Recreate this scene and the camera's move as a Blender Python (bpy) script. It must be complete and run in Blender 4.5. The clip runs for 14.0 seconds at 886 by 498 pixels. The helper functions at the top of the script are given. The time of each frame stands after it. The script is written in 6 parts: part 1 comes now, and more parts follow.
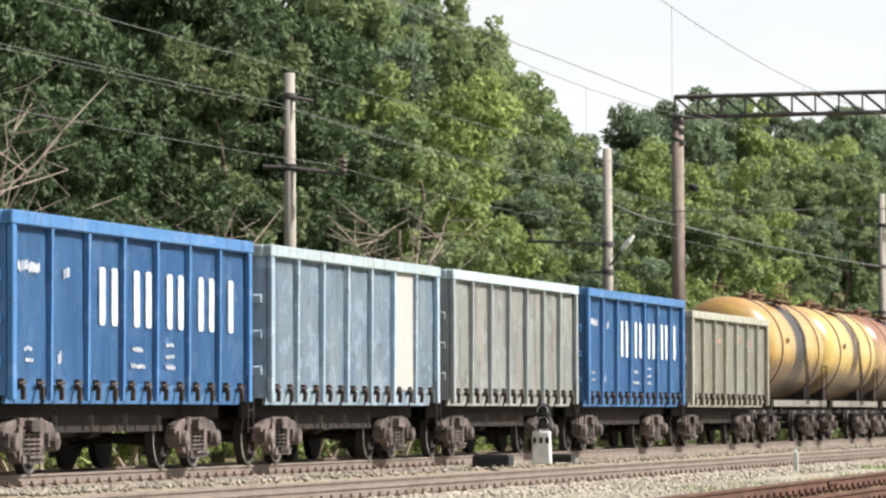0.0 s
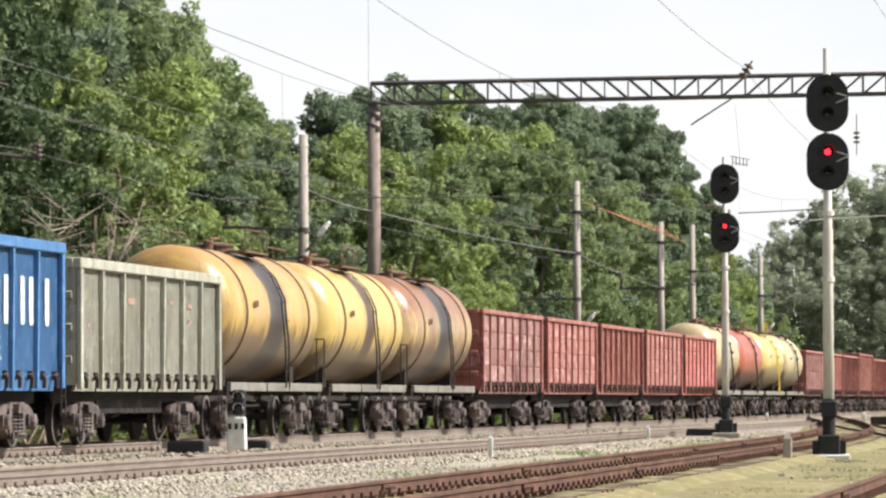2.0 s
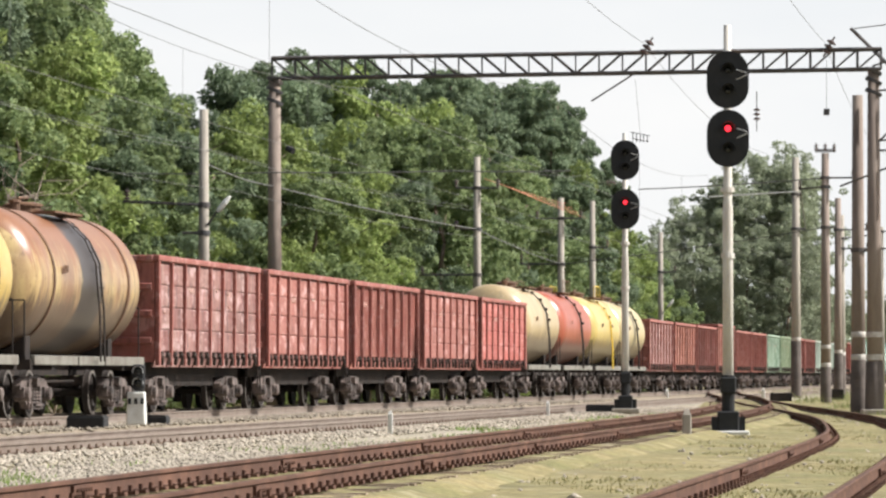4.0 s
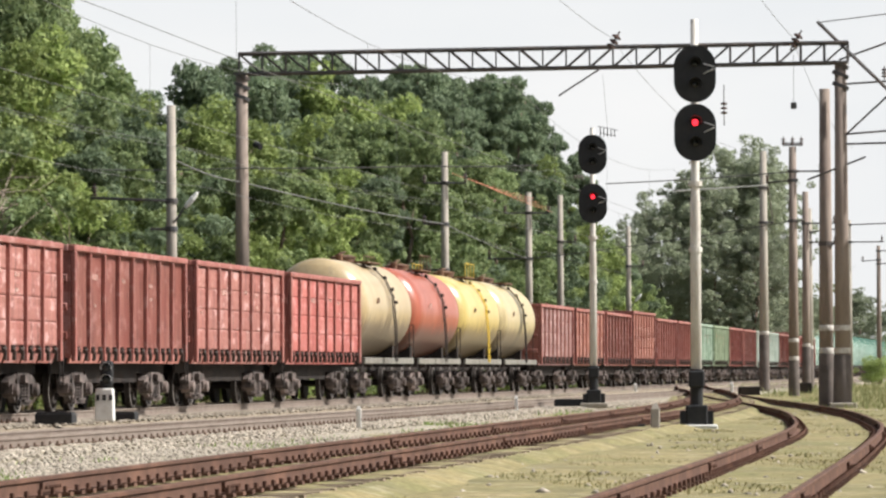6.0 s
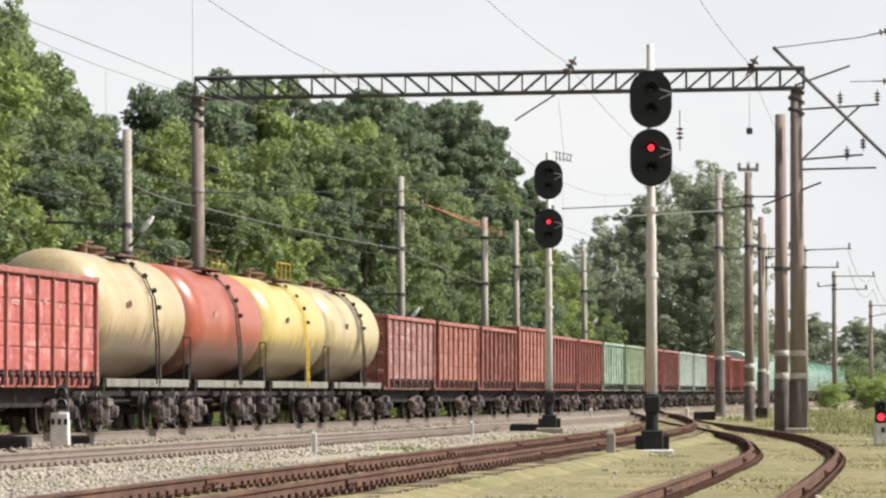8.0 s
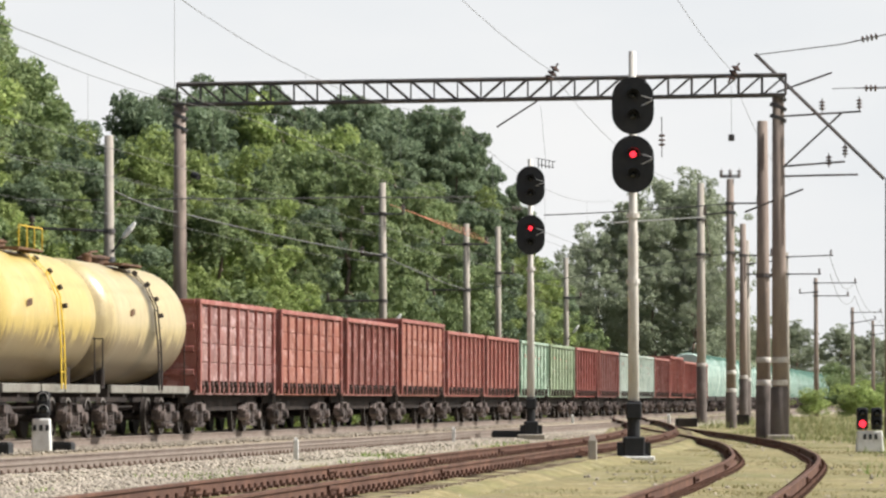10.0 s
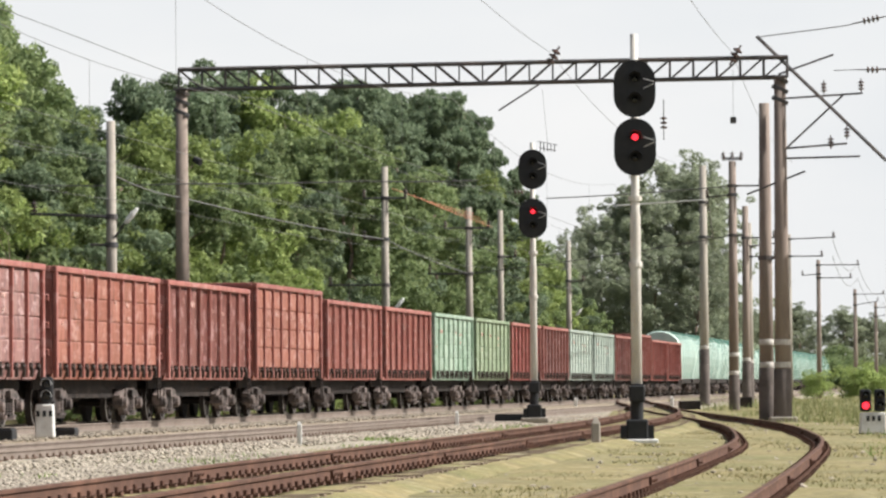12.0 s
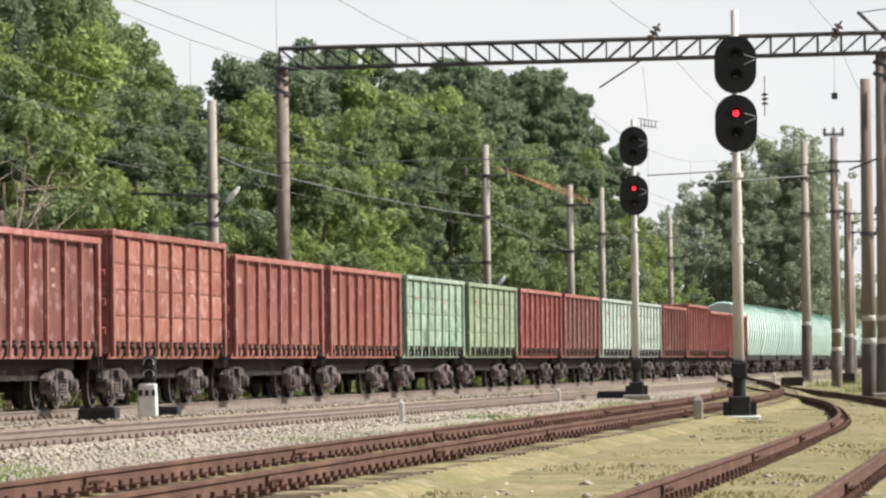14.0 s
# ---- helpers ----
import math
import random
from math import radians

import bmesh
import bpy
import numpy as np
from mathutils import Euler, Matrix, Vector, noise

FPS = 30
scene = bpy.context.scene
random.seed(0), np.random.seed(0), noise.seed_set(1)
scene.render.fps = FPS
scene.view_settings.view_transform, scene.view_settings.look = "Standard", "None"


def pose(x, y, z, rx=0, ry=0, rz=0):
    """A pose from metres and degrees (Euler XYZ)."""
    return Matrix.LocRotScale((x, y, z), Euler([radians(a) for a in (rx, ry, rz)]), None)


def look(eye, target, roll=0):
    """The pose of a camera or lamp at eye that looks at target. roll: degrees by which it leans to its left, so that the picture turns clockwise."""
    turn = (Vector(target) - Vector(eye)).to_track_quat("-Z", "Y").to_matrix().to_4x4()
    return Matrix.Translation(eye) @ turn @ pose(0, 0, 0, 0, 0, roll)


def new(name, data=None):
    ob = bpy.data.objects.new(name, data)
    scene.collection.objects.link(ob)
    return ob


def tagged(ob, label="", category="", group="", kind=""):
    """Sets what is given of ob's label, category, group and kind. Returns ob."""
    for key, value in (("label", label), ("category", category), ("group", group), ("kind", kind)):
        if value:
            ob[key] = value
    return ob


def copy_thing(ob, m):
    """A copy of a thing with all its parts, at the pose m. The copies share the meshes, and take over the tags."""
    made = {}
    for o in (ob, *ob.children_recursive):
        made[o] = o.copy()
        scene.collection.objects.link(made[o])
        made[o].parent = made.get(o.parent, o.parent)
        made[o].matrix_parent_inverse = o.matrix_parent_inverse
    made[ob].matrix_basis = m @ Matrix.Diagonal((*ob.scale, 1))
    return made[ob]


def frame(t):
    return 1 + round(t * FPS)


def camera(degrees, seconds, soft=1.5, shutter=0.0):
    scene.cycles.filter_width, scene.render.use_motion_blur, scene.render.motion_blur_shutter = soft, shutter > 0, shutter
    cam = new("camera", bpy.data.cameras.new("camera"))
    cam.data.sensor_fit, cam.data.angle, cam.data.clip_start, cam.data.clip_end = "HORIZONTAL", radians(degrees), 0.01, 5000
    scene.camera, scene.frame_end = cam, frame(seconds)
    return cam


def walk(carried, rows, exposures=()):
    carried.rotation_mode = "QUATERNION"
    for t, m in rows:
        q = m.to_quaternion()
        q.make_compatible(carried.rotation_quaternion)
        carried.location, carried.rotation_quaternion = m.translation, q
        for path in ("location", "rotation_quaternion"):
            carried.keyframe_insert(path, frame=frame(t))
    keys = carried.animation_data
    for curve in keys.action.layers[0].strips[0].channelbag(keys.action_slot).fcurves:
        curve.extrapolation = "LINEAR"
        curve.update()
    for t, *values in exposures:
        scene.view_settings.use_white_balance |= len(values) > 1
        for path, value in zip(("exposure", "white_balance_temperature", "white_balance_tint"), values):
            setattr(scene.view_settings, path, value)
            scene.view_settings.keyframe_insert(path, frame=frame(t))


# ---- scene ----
EYE_Z = 0.83
cam = camera(10.924, 14.0, soft=2.4)


def aim(yaw, pitch, roll):
    return pose(0, 0, EYE_Z, 90 + pitch, 0, -yaw) @ pose(0, 0, 0, 0, 0, roll)


# seconds, yaw to the right, pitch, roll in degrees
PAN = [
    (0.0, -6.131, 2.056, -0.229),
    (0.5, -4.459, 2.264, -0.228),
    (1.0, -3.525, 2.119, -0.213),
    (1.5, -2.871, 1.884, -0.122),
    (2.0, -2.370, 1.870, -0.176),
    (2.5, -2.052, 1.862, 0.216),
    (3.0, -1.585, 1.829, 0.700),
    (3.5, -1.159, 1.663, 0.550),
    (4.0, -1.138, 1.564, -0.040),
    (4.2, -0.997, 1.631, -0.078),
    (6.3, -0.727, 1.494, -0.268),
    (6.5, -0.767, 1.495, -0.194),
    (7.0, -0.734, 1.578, -0.174),
    (7.5, -0.514, 1.684, -0.313),
    (8.0, -0.193, 1.805, -0.196),
    (8.5, 0.008, 1.875, -0.262),
    (11.0, 0.033, 1.884, -0.089),
    (11.5, 0.027, 1.766, -0.455),
    (12.0, 0.000, 1.684, -0.430),
    (12.5, -0.242, 1.624, -0.836),
    (13.0, -0.448, 1.482, -0.799),
    (13.5, -0.576, 1.374, -0.547),
    (14.0, -1.256, 1.421, -0.684),
]
walk(cam, [(t, aim(y, p, r)) for t, y, p, r in PAN], [(0.0, 0.84), (1.5, 0.86), (3.5, 0.78), (7.0, 0.69), (14.0, 0.68)])

# ---- light ----
SUN_DIR = Vector((0.86, 0.03, 0.80)).normalized()
world = bpy.data.worlds.new("sky")
scene.world = world
world.use_nodes = True
wn = world.node_tree
wn.nodes.clear()
w_out = wn.nodes.new("ShaderNodeOutputWorld")
w_bg = wn.nodes.new("ShaderNodeBackground")
w_sky = wn.nodes.new("ShaderNodeTexSky")
w_sky.sky_type = "NISHITA"
w_sky.sun_disc = False
w_sky.sun_elevation = math.asin(SUN_DIR.z)
w_sky.sun_rotation = math.atan2(SUN_DIR.x, SUN_DIR.y)
w_sky.dust_density = 4.0
w_scale = wn.nodes.new("ShaderNodeMix")
w_scale.data_type, w_scale.blend_type = "RGBA", "MULTIPLY"
w_scale.inputs[0].default_value = 1.0
w_scale.inputs[7].default_value = (0.10, 0.10, 0.10, 1)
w_co = wn.nodes.new("ShaderNodeTexCoord")
w_map = wn.nodes.new("ShaderNodeMapping")
w_map.inputs["Scale"].default_value = (3.0, 3.0, 9.0)
w_noise = wn.nodes.new("ShaderNodeTexNoise")
w_noise.inputs["Scale"].default_value = 2.2
w_noise.inputs["Detail"].default_value = 6
w_ramp = wn.nodes.new("ShaderNodeValToRGB")
w_ramp.color_ramp.elements[0].position, w_ramp.color_ramp.elements[0].color = 0.30, (0.84, 0.87, 0.90, 1)
w_ramp.color_ramp.elements[1].position, w_ramp.color_ramp.elements[1].color = 0.68, (0.97, 0.97, 0.97, 1)
w_mix = wn.nodes.new("ShaderNodeMix")
w_mix.data_type = "RGBA"
w_mix.inputs[0].default_value = 0.86
wn.links.new(w_sky.outputs[0], w_scale.inputs[6])
wn.links.new(w_co.outputs["Generated"], w_map.inputs[0])
wn.links.new(w_map.outputs[0], w_noise.inputs["Vector"])
wn.links.new(w_noise.outputs[0], w_ramp.inputs[0])
wn.links.new(w_scale.outputs[2], w_mix.inputs[6])
wn.links.new(w_ramp.outputs[0], w_mix.inputs[7])
w_sep = wn.nodes.new("ShaderNodeSeparateXYZ")
wn.links.new(w_co.outputs["Generated"], w_sep.inputs[0])
w_haze = wn.nodes.new("ShaderNodeMapRange")
w_haze.inputs[1].default_value, w_haze.inputs[2].default_value = 0.12, 0.42
w_haze.inputs[3].default_value, w_haze.inputs[4].default_value = 0.94, 0.22
wn.links.new(w_sep.outputs["Z"], w_haze.inputs[0])
wn.links.new(w_haze.outputs[0], w_mix.inputs[0])
wn.links.new(w_mix.outputs[2], w_bg.inputs[0])
w_bg.inputs[1].default_value = 0.625
wn.links.new(w_bg.outputs[0], w_out.inputs[0])
sun = new("sun", bpy.data.lights.new("sun", "SUN"))
sun.data.energy, sun.data.angle, sun.data.color = 5.0, radians(1.5), (1.0, 0.97, 0.925)
sun.matrix_world = look((0, 0, 60), Vector((0, 0, 60)) - SUN_DIR)

# ---- materials ----
MATS = {}


def mat(name, base, rough=0.6, metal=0.0, second=None, scale=3.0, amount=0.5, stretch=(1, 1, 1), grain=40.0,
        grain_amount=0.12, bump=0.2, emit=None, strength=0.0, spread=0.12, mid=0.55, spec=0.22, trans=0.0, rand=0.0):
    """A surface with a base colour, patches of a second colour, fine grain and relief."""
    if name in MATS:
        return MATS[name]
    m = bpy.data.materials.new(name)
    m.use_nodes = True
    n, l = m.node_tree.nodes, m.node_tree.links
    b = n["Principled BSDF"]
    b.inputs["Roughness"].default_value, b.inputs["Metallic"].default_value = rough, metal
    b.inputs["Specular IOR Level"].default_value = spec
    co = n.new("ShaderNodeTexCoord")
    mp = n.new("ShaderNodeMapping")
    mp.inputs["Scale"].default_value = stretch
    l.new(co.outputs["Object"], mp.inputs[0])
    info = n.new("ShaderNodeObjectInfo")
    big = n.new("ShaderNodeTexNoise")
    big.noise_dimensions = "4D"
    big.inputs["Scale"].default_value, big.inputs["Detail"].default_value = scale, 7
    big.inputs["Roughness"].default_value = 0.65
    l.new(mp.outputs[0], big.inputs["Vector"])
    wmul = n.new("ShaderNodeMath")
    wmul.operation = "MULTIPLY"
    wmul.inputs[1].default_value = 40.0
    l.new(info.outputs["Random"], wmul.inputs[0])
    l.new(wmul.outputs[0], big.inputs["W"])
    ramp = n.new("ShaderNodeValToRGB")
    ramp.color_ramp.elements[0].position, ramp.color_ramp.elements[1].position = mid - spread, mid + spread
    l.new(big.outputs[0], ramp.inputs[0])
    fade = n.new("ShaderNodeMath")
    fade.operation = "MULTIPLY"
    fade.inputs[1].default_value = amount
    l.new(ramp.outputs[0], fade.inputs[0])
    mix = n.new("ShaderNodeMix")
    mix.data_type = "RGBA"
    sec = second or tuple(c * 0.6 for c in base)
    mix.inputs[6].default_value, mix.inputs[7].default_value = (*base, 1), (*sec, 1)
    l.new(fade.outputs[0], mix.inputs[0])
    fine = n.new("ShaderNodeTexNoise")
    fine.inputs["Scale"].default_value, fine.inputs["Detail"].default_value = grain, 4
    l.new(co.outputs["Object"], fine.inputs["Vector"])
    hue = n.new("ShaderNodeHueSaturation")
    mr = n.new("ShaderNodeMapRange")
    mr.inputs[3].default_value, mr.inputs[4].default_value = 1 - grain_amount * 2, 1 + grain_amount * 2
    l.new(fine.outputs[0], mr.inputs[0])
    if rand:
        rr = n.new("ShaderNodeMapRange")
        rr.inputs[3].default_value, rr.inputs[4].default_value = 1 - rand, 1 + rand
        l.new(info.outputs["Random"], rr.inputs[0])
        mm = n.new("ShaderNodeMath")
        mm.operation = "MULTIPLY"
        l.new(mr.outputs[0], mm.inputs[0])
        l.new(rr.outputs[0], mm.inputs[1])
        l.new(mm.outputs[0], hue.inputs["Value"])
    else:
        l.new(mr.outputs[0], hue.inputs["Value"])
    l.new(mix.outputs[2], hue.inputs["Color"])
    l.new(hue.outputs[0], b.inputs["Base Color"])
    if bump:
        bp = n.new("ShaderNodeBump")
        bp.inputs["Strength"].default_value, bp.inputs["Distance"].default_value = bump, 0.02
        l.new(fine.outputs[0], bp.inputs["Height"])
        l.new(bp.outputs[0], b.inputs["Normal"])
    if emit:
        b.inputs["Emission Color"].default_value, b.inputs["Emission Strength"].default_value = (*emit, 1), strength
    MATS[name] = m
    return m


def leaf_mat(name, a, b2, trans=0.35):
    m = bpy.data.materials.new(name)
    m.use_nodes = True
    n, l = m.node_tree.nodes, m.node_tree.links
    b = n["Principled BSDF"]
    b.inputs["Roughness"].default_value = 0.65
    b.inputs["Specular IOR Level"].default_value = 0.25
    geo = n.new("ShaderNodeNewGeometry")
    ramp = n.new("ShaderNodeValToRGB")
    ramp.color_ramp.elements[0].color, ramp.color_ramp.elements[1].color = (*a, 1), (*b2, 1)
    l.new(geo.outputs["Random Per Island"], ramp.inputs[0])
    co = n.new("ShaderNodeTexCoord")
    tex = n.new("ShaderNodeTexNoise")
    tex.inputs["Scale"].default_value = 0.5
    l.new(co.outputs["Object"], tex.inputs["Vector"])
    info = n.new("ShaderNodeObjectInfo")
    add = n.new("ShaderNodeMath")
    add.operation = "ADD"
    l.new(tex.outputs[0], add.inputs[0])
    l.new(info.outputs["Random"], add.inputs[1])
    mr = n.new("ShaderNodeMapRange")
    mr.inputs[1].default_value, mr.inputs[2].default_value = 0.3, 1.7
    mr.inputs[3].default_value, mr.inputs[4].default_value = 0.7, 1.35
    l.new(add.outputs[0], mr.inputs[0])
    hue = n.new("ShaderNodeHueSaturation")
    l.new(mr.outputs[0], hue.inputs["Value"])
    l.new(ramp.outputs[0], hue.inputs["Color"])
    l.new(hue.outputs[0], b.inputs["Base Color"])
    tr = n.new("ShaderNodeBsdfTranslucent")
    l.new(hue.outputs[0], tr.inputs["Color"])
    mix = n.new("ShaderNodeMixShader")
    mix.inputs[0].default_value = trans
    l.new(b.outputs[0], mix.inputs[1])
    l.new(tr.outputs[0], mix.inputs[2])
    l.new(mix.outputs[0], n["Material Output"].inputs[0])
    MATS[name] = m
    return m


steel_dark = mat("dirty_steel", (0.032, 0.029, 0.028), 0.75, second=(0.06, 0.045, 0.038), scale=2.5, amount=0.7, spec=0.04)
bogie_mat = mat("bogie_steel", (0.036, 0.032, 0.031), 0.55, second=(0.19, 0.15, 0.135), scale=4.5, amount=0.75, spec=0.15, mid=0.5, rand=0.45)
wheel_mat = mat("wheel_steel", (0.035, 0.031, 0.029), 0.6, second=(0.06, 0.045, 0.04), scale=3, spec=0.08)
tread_mat = mat("wheel_tread", (0.20, 0.18, 0.165), 0.5, metal=0.3, second=(0.06, 0.05, 0.045), scale=3, amount=0.9)
rail_top = mat("worn_rail", (0.20, 0.165, 0.14), 0.6, metal=0.1, second=(0.13, 0.095, 0.075), scale=2, amount=0.8)
rail_side = mat("rail_web", (0.14, 0.10, 0.08), 0.8, second=(0.20, 0.13, 0.10), scale=2, amount=0.7)
rail_rust = mat("rusty_rail", (0.075, 0.04, 0.029), 0.85, second=(0.155, 0.082, 0.056), scale=1.5, amount=0.8, grain=25)
concrete = mat("pole_concrete", (0.33, 0.30, 0.26), 0.9, second=(0.22, 0.20, 0.17), scale=1.3, amount=0.7, stretch=(2, 2, 0.5))
concrete_dark = mat("stained_concrete", (0.25, 0.205, 0.175), 0.9, second=(0.15, 0.115, 0.10), scale=1.2, amount=0.8, stretch=(2, 2, 0.4))
sleeper_mat = mat("sleeper_concrete", (0.30, 0.27, 0.23), 0.95, second=(0.18, 0.15, 0.12), scale=3, amount=0.7, rand=0.2)
sleeper_wood = mat("sleeper_timber", (0.22, 0.17, 0.12), 0.95, second=(0.12, 0.09, 0.07), scale=3, amount=0.7, stretch=(1, 8, 1), rand=0.25)
gantry_mat = mat("gantry_steel", (0.07, 0.07, 0.075), 0.65, second=(0.13, 0.10, 0.085), scale=1.5, amount=0.7)
black_mat = mat("signal_black", (0.018, 0.019, 0.021), 0.55, second=(0.035, 0.035, 0.036), scale=4)
mast_mat = mat("mast_paint", (0.55, 0.53, 0.49), 0.55, second=(0.36, 0.30, 0.25), scale=2.0, amount=0.6, stretch=(2, 2, 0.6))
white_mat = mat("whitewash", (0.62, 0.62, 0.60), 0.8, second=(0.36, 0.34, 0.30), scale=5, amount=0.45)
white_paint = mat("white_paint", (0.52, 0.54, 0.56), 0.7, second=(0.25, 0.32, 0.42), scale=5, amount=0.8, mid=0.52)
red_lamp = mat("red_lamp", (0.5, 0.01, 0.02), 0.3, emit=(1.0, 0.03, 0.05), strength=1.6)
lens_dark = mat("dark_lens", (0.01, 0.012, 0.012), 0.08, spec=0.5)
visor_edge = mat("visor_edge", (0.45, 0.45, 0.45), 0.5)
wire_mat = mat("wire_metal", (0.15, 0.15, 0.145), 0.6, metal=0.2)
wire_red = mat("copper_wire", (0.40, 0.16, 0.09), 0.6)
porcelain = mat("insulator_glaze", (0.09, 0.06, 0.05), 0.25, spec=0.5)
bark = mat("bark", (0.13, 0.10, 0.075), 0.95, second=(0.22, 0.18, 0.14), scale=3, stretch=(4, 4, 0.7), grain=20, bump=0.8)
dead_wood = mat("dead_wood", (0.30, 0.25, 0.20), 0.95, second=(0.18, 0.14, 0.11), scale=4)
# mid and dark greens hold some distance haze: paler and bluer
leaf_a = leaf_mat("leaves_mid", (0.115, 0.165, 0.075), (0.25, 0.305, 0.135), 0.42)
leaf_b = leaf_mat("leaves_dark", (0.105, 0.15, 0.09), (0.195, 0.245, 0.145), 0.42)
leaf_c = leaf_mat("leaves_light", (0.17, 0.23, 0.075), (0.33, 0.395, 0.14), 0.42)
grass_m = leaf_mat("grass_blades", (0.15, 0.155, 0.065), (0.32, 0.27, 0.14), 0.3)
grass_g = leaf_mat("green_weeds", (0.09, 0.15, 0.03), (0.20, 0.28, 0.07), 0.3)
tar_mat = mat("tarred_concrete", (0.13, 0.11, 0.10), 0.9, second=(0.07, 0.06, 0.055), scale=2, amount=0.8)
grass_w = leaf_mat("verge_grass", (0.12, 0.155, 0.06), (0.30, 0.29, 0.135), 0.3)
lamp_shell = mat("lamp_housing", (0.75, 0.75, 0.72), 0.4)
band_paint = mat("worn_band_paint", (0.50, 0.48, 0.45), 0.8, second=(0.30, 0.26, 0.23), scale=6, amount=0.8)
# far leaves: distance haze put into a paler, greyer green
leaf_hazed = leaf_mat("leaves_hazed", (0.21, 0.24, 0.165), (0.30, 0.335, 0.235), 0.45)
leaf_e = leaf_mat("leaves_deep_green", (0.045, 0.075, 0.035), (0.10, 0.14, 0.06), 0.3)
panel_white = mat("worn_white_panel", (0.33, 0.335, 0.32), 0.75, second=(0.40, 0.38, 0.34), scale=2.5, amount=0.7, stretch=(1.5, 1.5, 0.3))


# ---- mesh helpers ----
MESHES = {}


def mesh_of(bm, name, smooth=False):
    me = bpy.data.meshes.new(name)
    bm.to_mesh(me)
    bm.free()
    if smooth:
        for p in me.polygons:
            p.use_smooth = True
    return me


def raw_mesh(name, verts, faces):
    me = bpy.data.meshes.new(name)
    me.from_pydata([tuple(v) for v in verts], [], [tuple(f) for f in faces])
    me.update()
    return me


def put(name, me, material, parent=None, m=None, label="", kind=""):
    """Links a mesh as one object with its own material."""
    ob = new(name, me)
    if not me.materials:
        me.materials.append(None)
    ob.material_slots[0].link = "OBJECT"
    ob.material_slots[0].material = material
    if parent is not None:
        ob.parent = parent
    if m is not None:
        ob.matrix_basis = m
    return tagged(ob, label, kind=kind)


def part(name, bm, material, parent, label="", m=None, smooth=False):
    return put(name, mesh_of(bm, name, smooth), material, parent, m, label)


def thing(name, m, label, category, group="", kind=""):
    ob = new(name)
    ob.empty_display_size = 0.3
    ob.matrix_basis = m
    return tagged(ob, label, category, group, kind)


def box(bm, x0, x1, y0, y1, z0, z1):
    vs = [bm.verts.new((x, y, z)) for x in (x0, x1) for y in (y0, y1) for z in (z0, z1)]
    for f in ((0, 1, 3, 2), (4, 6, 7, 5), (0, 4, 5, 1), (2, 3, 7, 6), (0, 2, 6, 4), (1, 5, 7, 3)):
        bm.faces.new([vs[i] for i in f])
    return vs


def bevel_all(bm, w, seg=1):
    bmesh.ops.bevel(bm, geom=list(bm.edges), offset=w, segments=seg, affect="EDGES", profile=0.5)


def rod(bm, a, b, r0, r1=None, seg=8):
    """A round bar from a to b."""
    a, b = Vector(a), Vector(b)
    r1 = r0 if r1 is None else r1
    q = (b - a).to_track_quat("Z", "Y")
    rings = []
    for p, r in ((a, r0), (b, r1)):
        rings.append([bm.verts.new(p + q @ Vector((r * math.cos(k * math.tau / seg), r * math.sin(k * math.tau / seg), 0))) for k in range(seg)])
    for k in range(seg):
        bm.faces.new((rings[0][k], rings[0][(k + 1) % seg], rings[1][(k + 1) % seg], rings[1][k]))
    bm.faces.new(rings[0][::-1])
    bm.faces.new(rings[1])


def lathe(bm, profile, axis="x", seg=24, at=(0, 0, 0), closed=True):
    """Turns (along, radius) pairs round an axis."""
    rings = []
    for u, r in profile:
        ring = []
        for k in range(seg):
            c, s = math.cos(k * math.tau / seg), math.sin(k * math.tau / seg)
            v = {"x": (u, r * c, r * s), "y": (r * c, u, r * s), "z": (r * c, r * s, u)}[axis]
            ring.append(bm.verts.new(Vector(at) + Vector(v)))
        rings.append(ring)
    for a, b in zip(rings, rings[1:]):
        for k in range(seg):
            bm.faces.new((a[k], a[(k + 1) % seg], b[(k + 1) % seg], b[k]))
    if closed:
        bm.faces.new(rings[0][::-1])
        bm.faces.new(rings[-1])
    bmesh.ops.recalc_face_normals(bm, faces=list(bm.faces))


def cached(key, build, smooth=False):
    if key not in MESHES:
        bm = bmesh.new()
        build(bm)
        MESHES[key] = mesh_of(bm, key, smooth)
    return MESHES[key]


# ---- plan: the straight line of the train, and the curves of the other tracks ----
SLOPE = 0.117
THETA = math.atan(SLOPE)
TRAIN_X0 = -21.71
AHEAD = Vector((math.sin(THETA), math.cos(THETA), 0))
RIGHT = Vector((math.cos(THETA), -math.sin(THETA), 0))
HEADING = 90 - math.degrees(THETA)
GROUND_Z = -0.38


def on_line(s, side=0.0, z=0.0):
    return Vector((TRAIN_X0, 0, z)) + AHEAD * s + RIGHT * side


def smooth_path(points, step=1.0):
    """Points every step metres along a smooth curve through (x, y) pairs, with headings."""
    P = [Vector((x, y, 0)) for x, y in points]
    out = []
    for i in range(len(P) - 1):
        p0, p1, p2, p3 = P[max(i - 1, 0)], P[i], P[i + 1], P[min(i + 2, len(P) - 1)]
        n = max(2, int((p2 - p1).length / step))
        for k in range(n):
            u = k / n
            out.append(0.5 * ((2 * p1) + (p2 - p0) * u + (2 * p0 - 5 * p1 + 4 * p2 - p3) * u * u + (3 * p1 - p0 - 3 * p2 + p3) * u ** 3))
    out.append(P[-1])
    return out


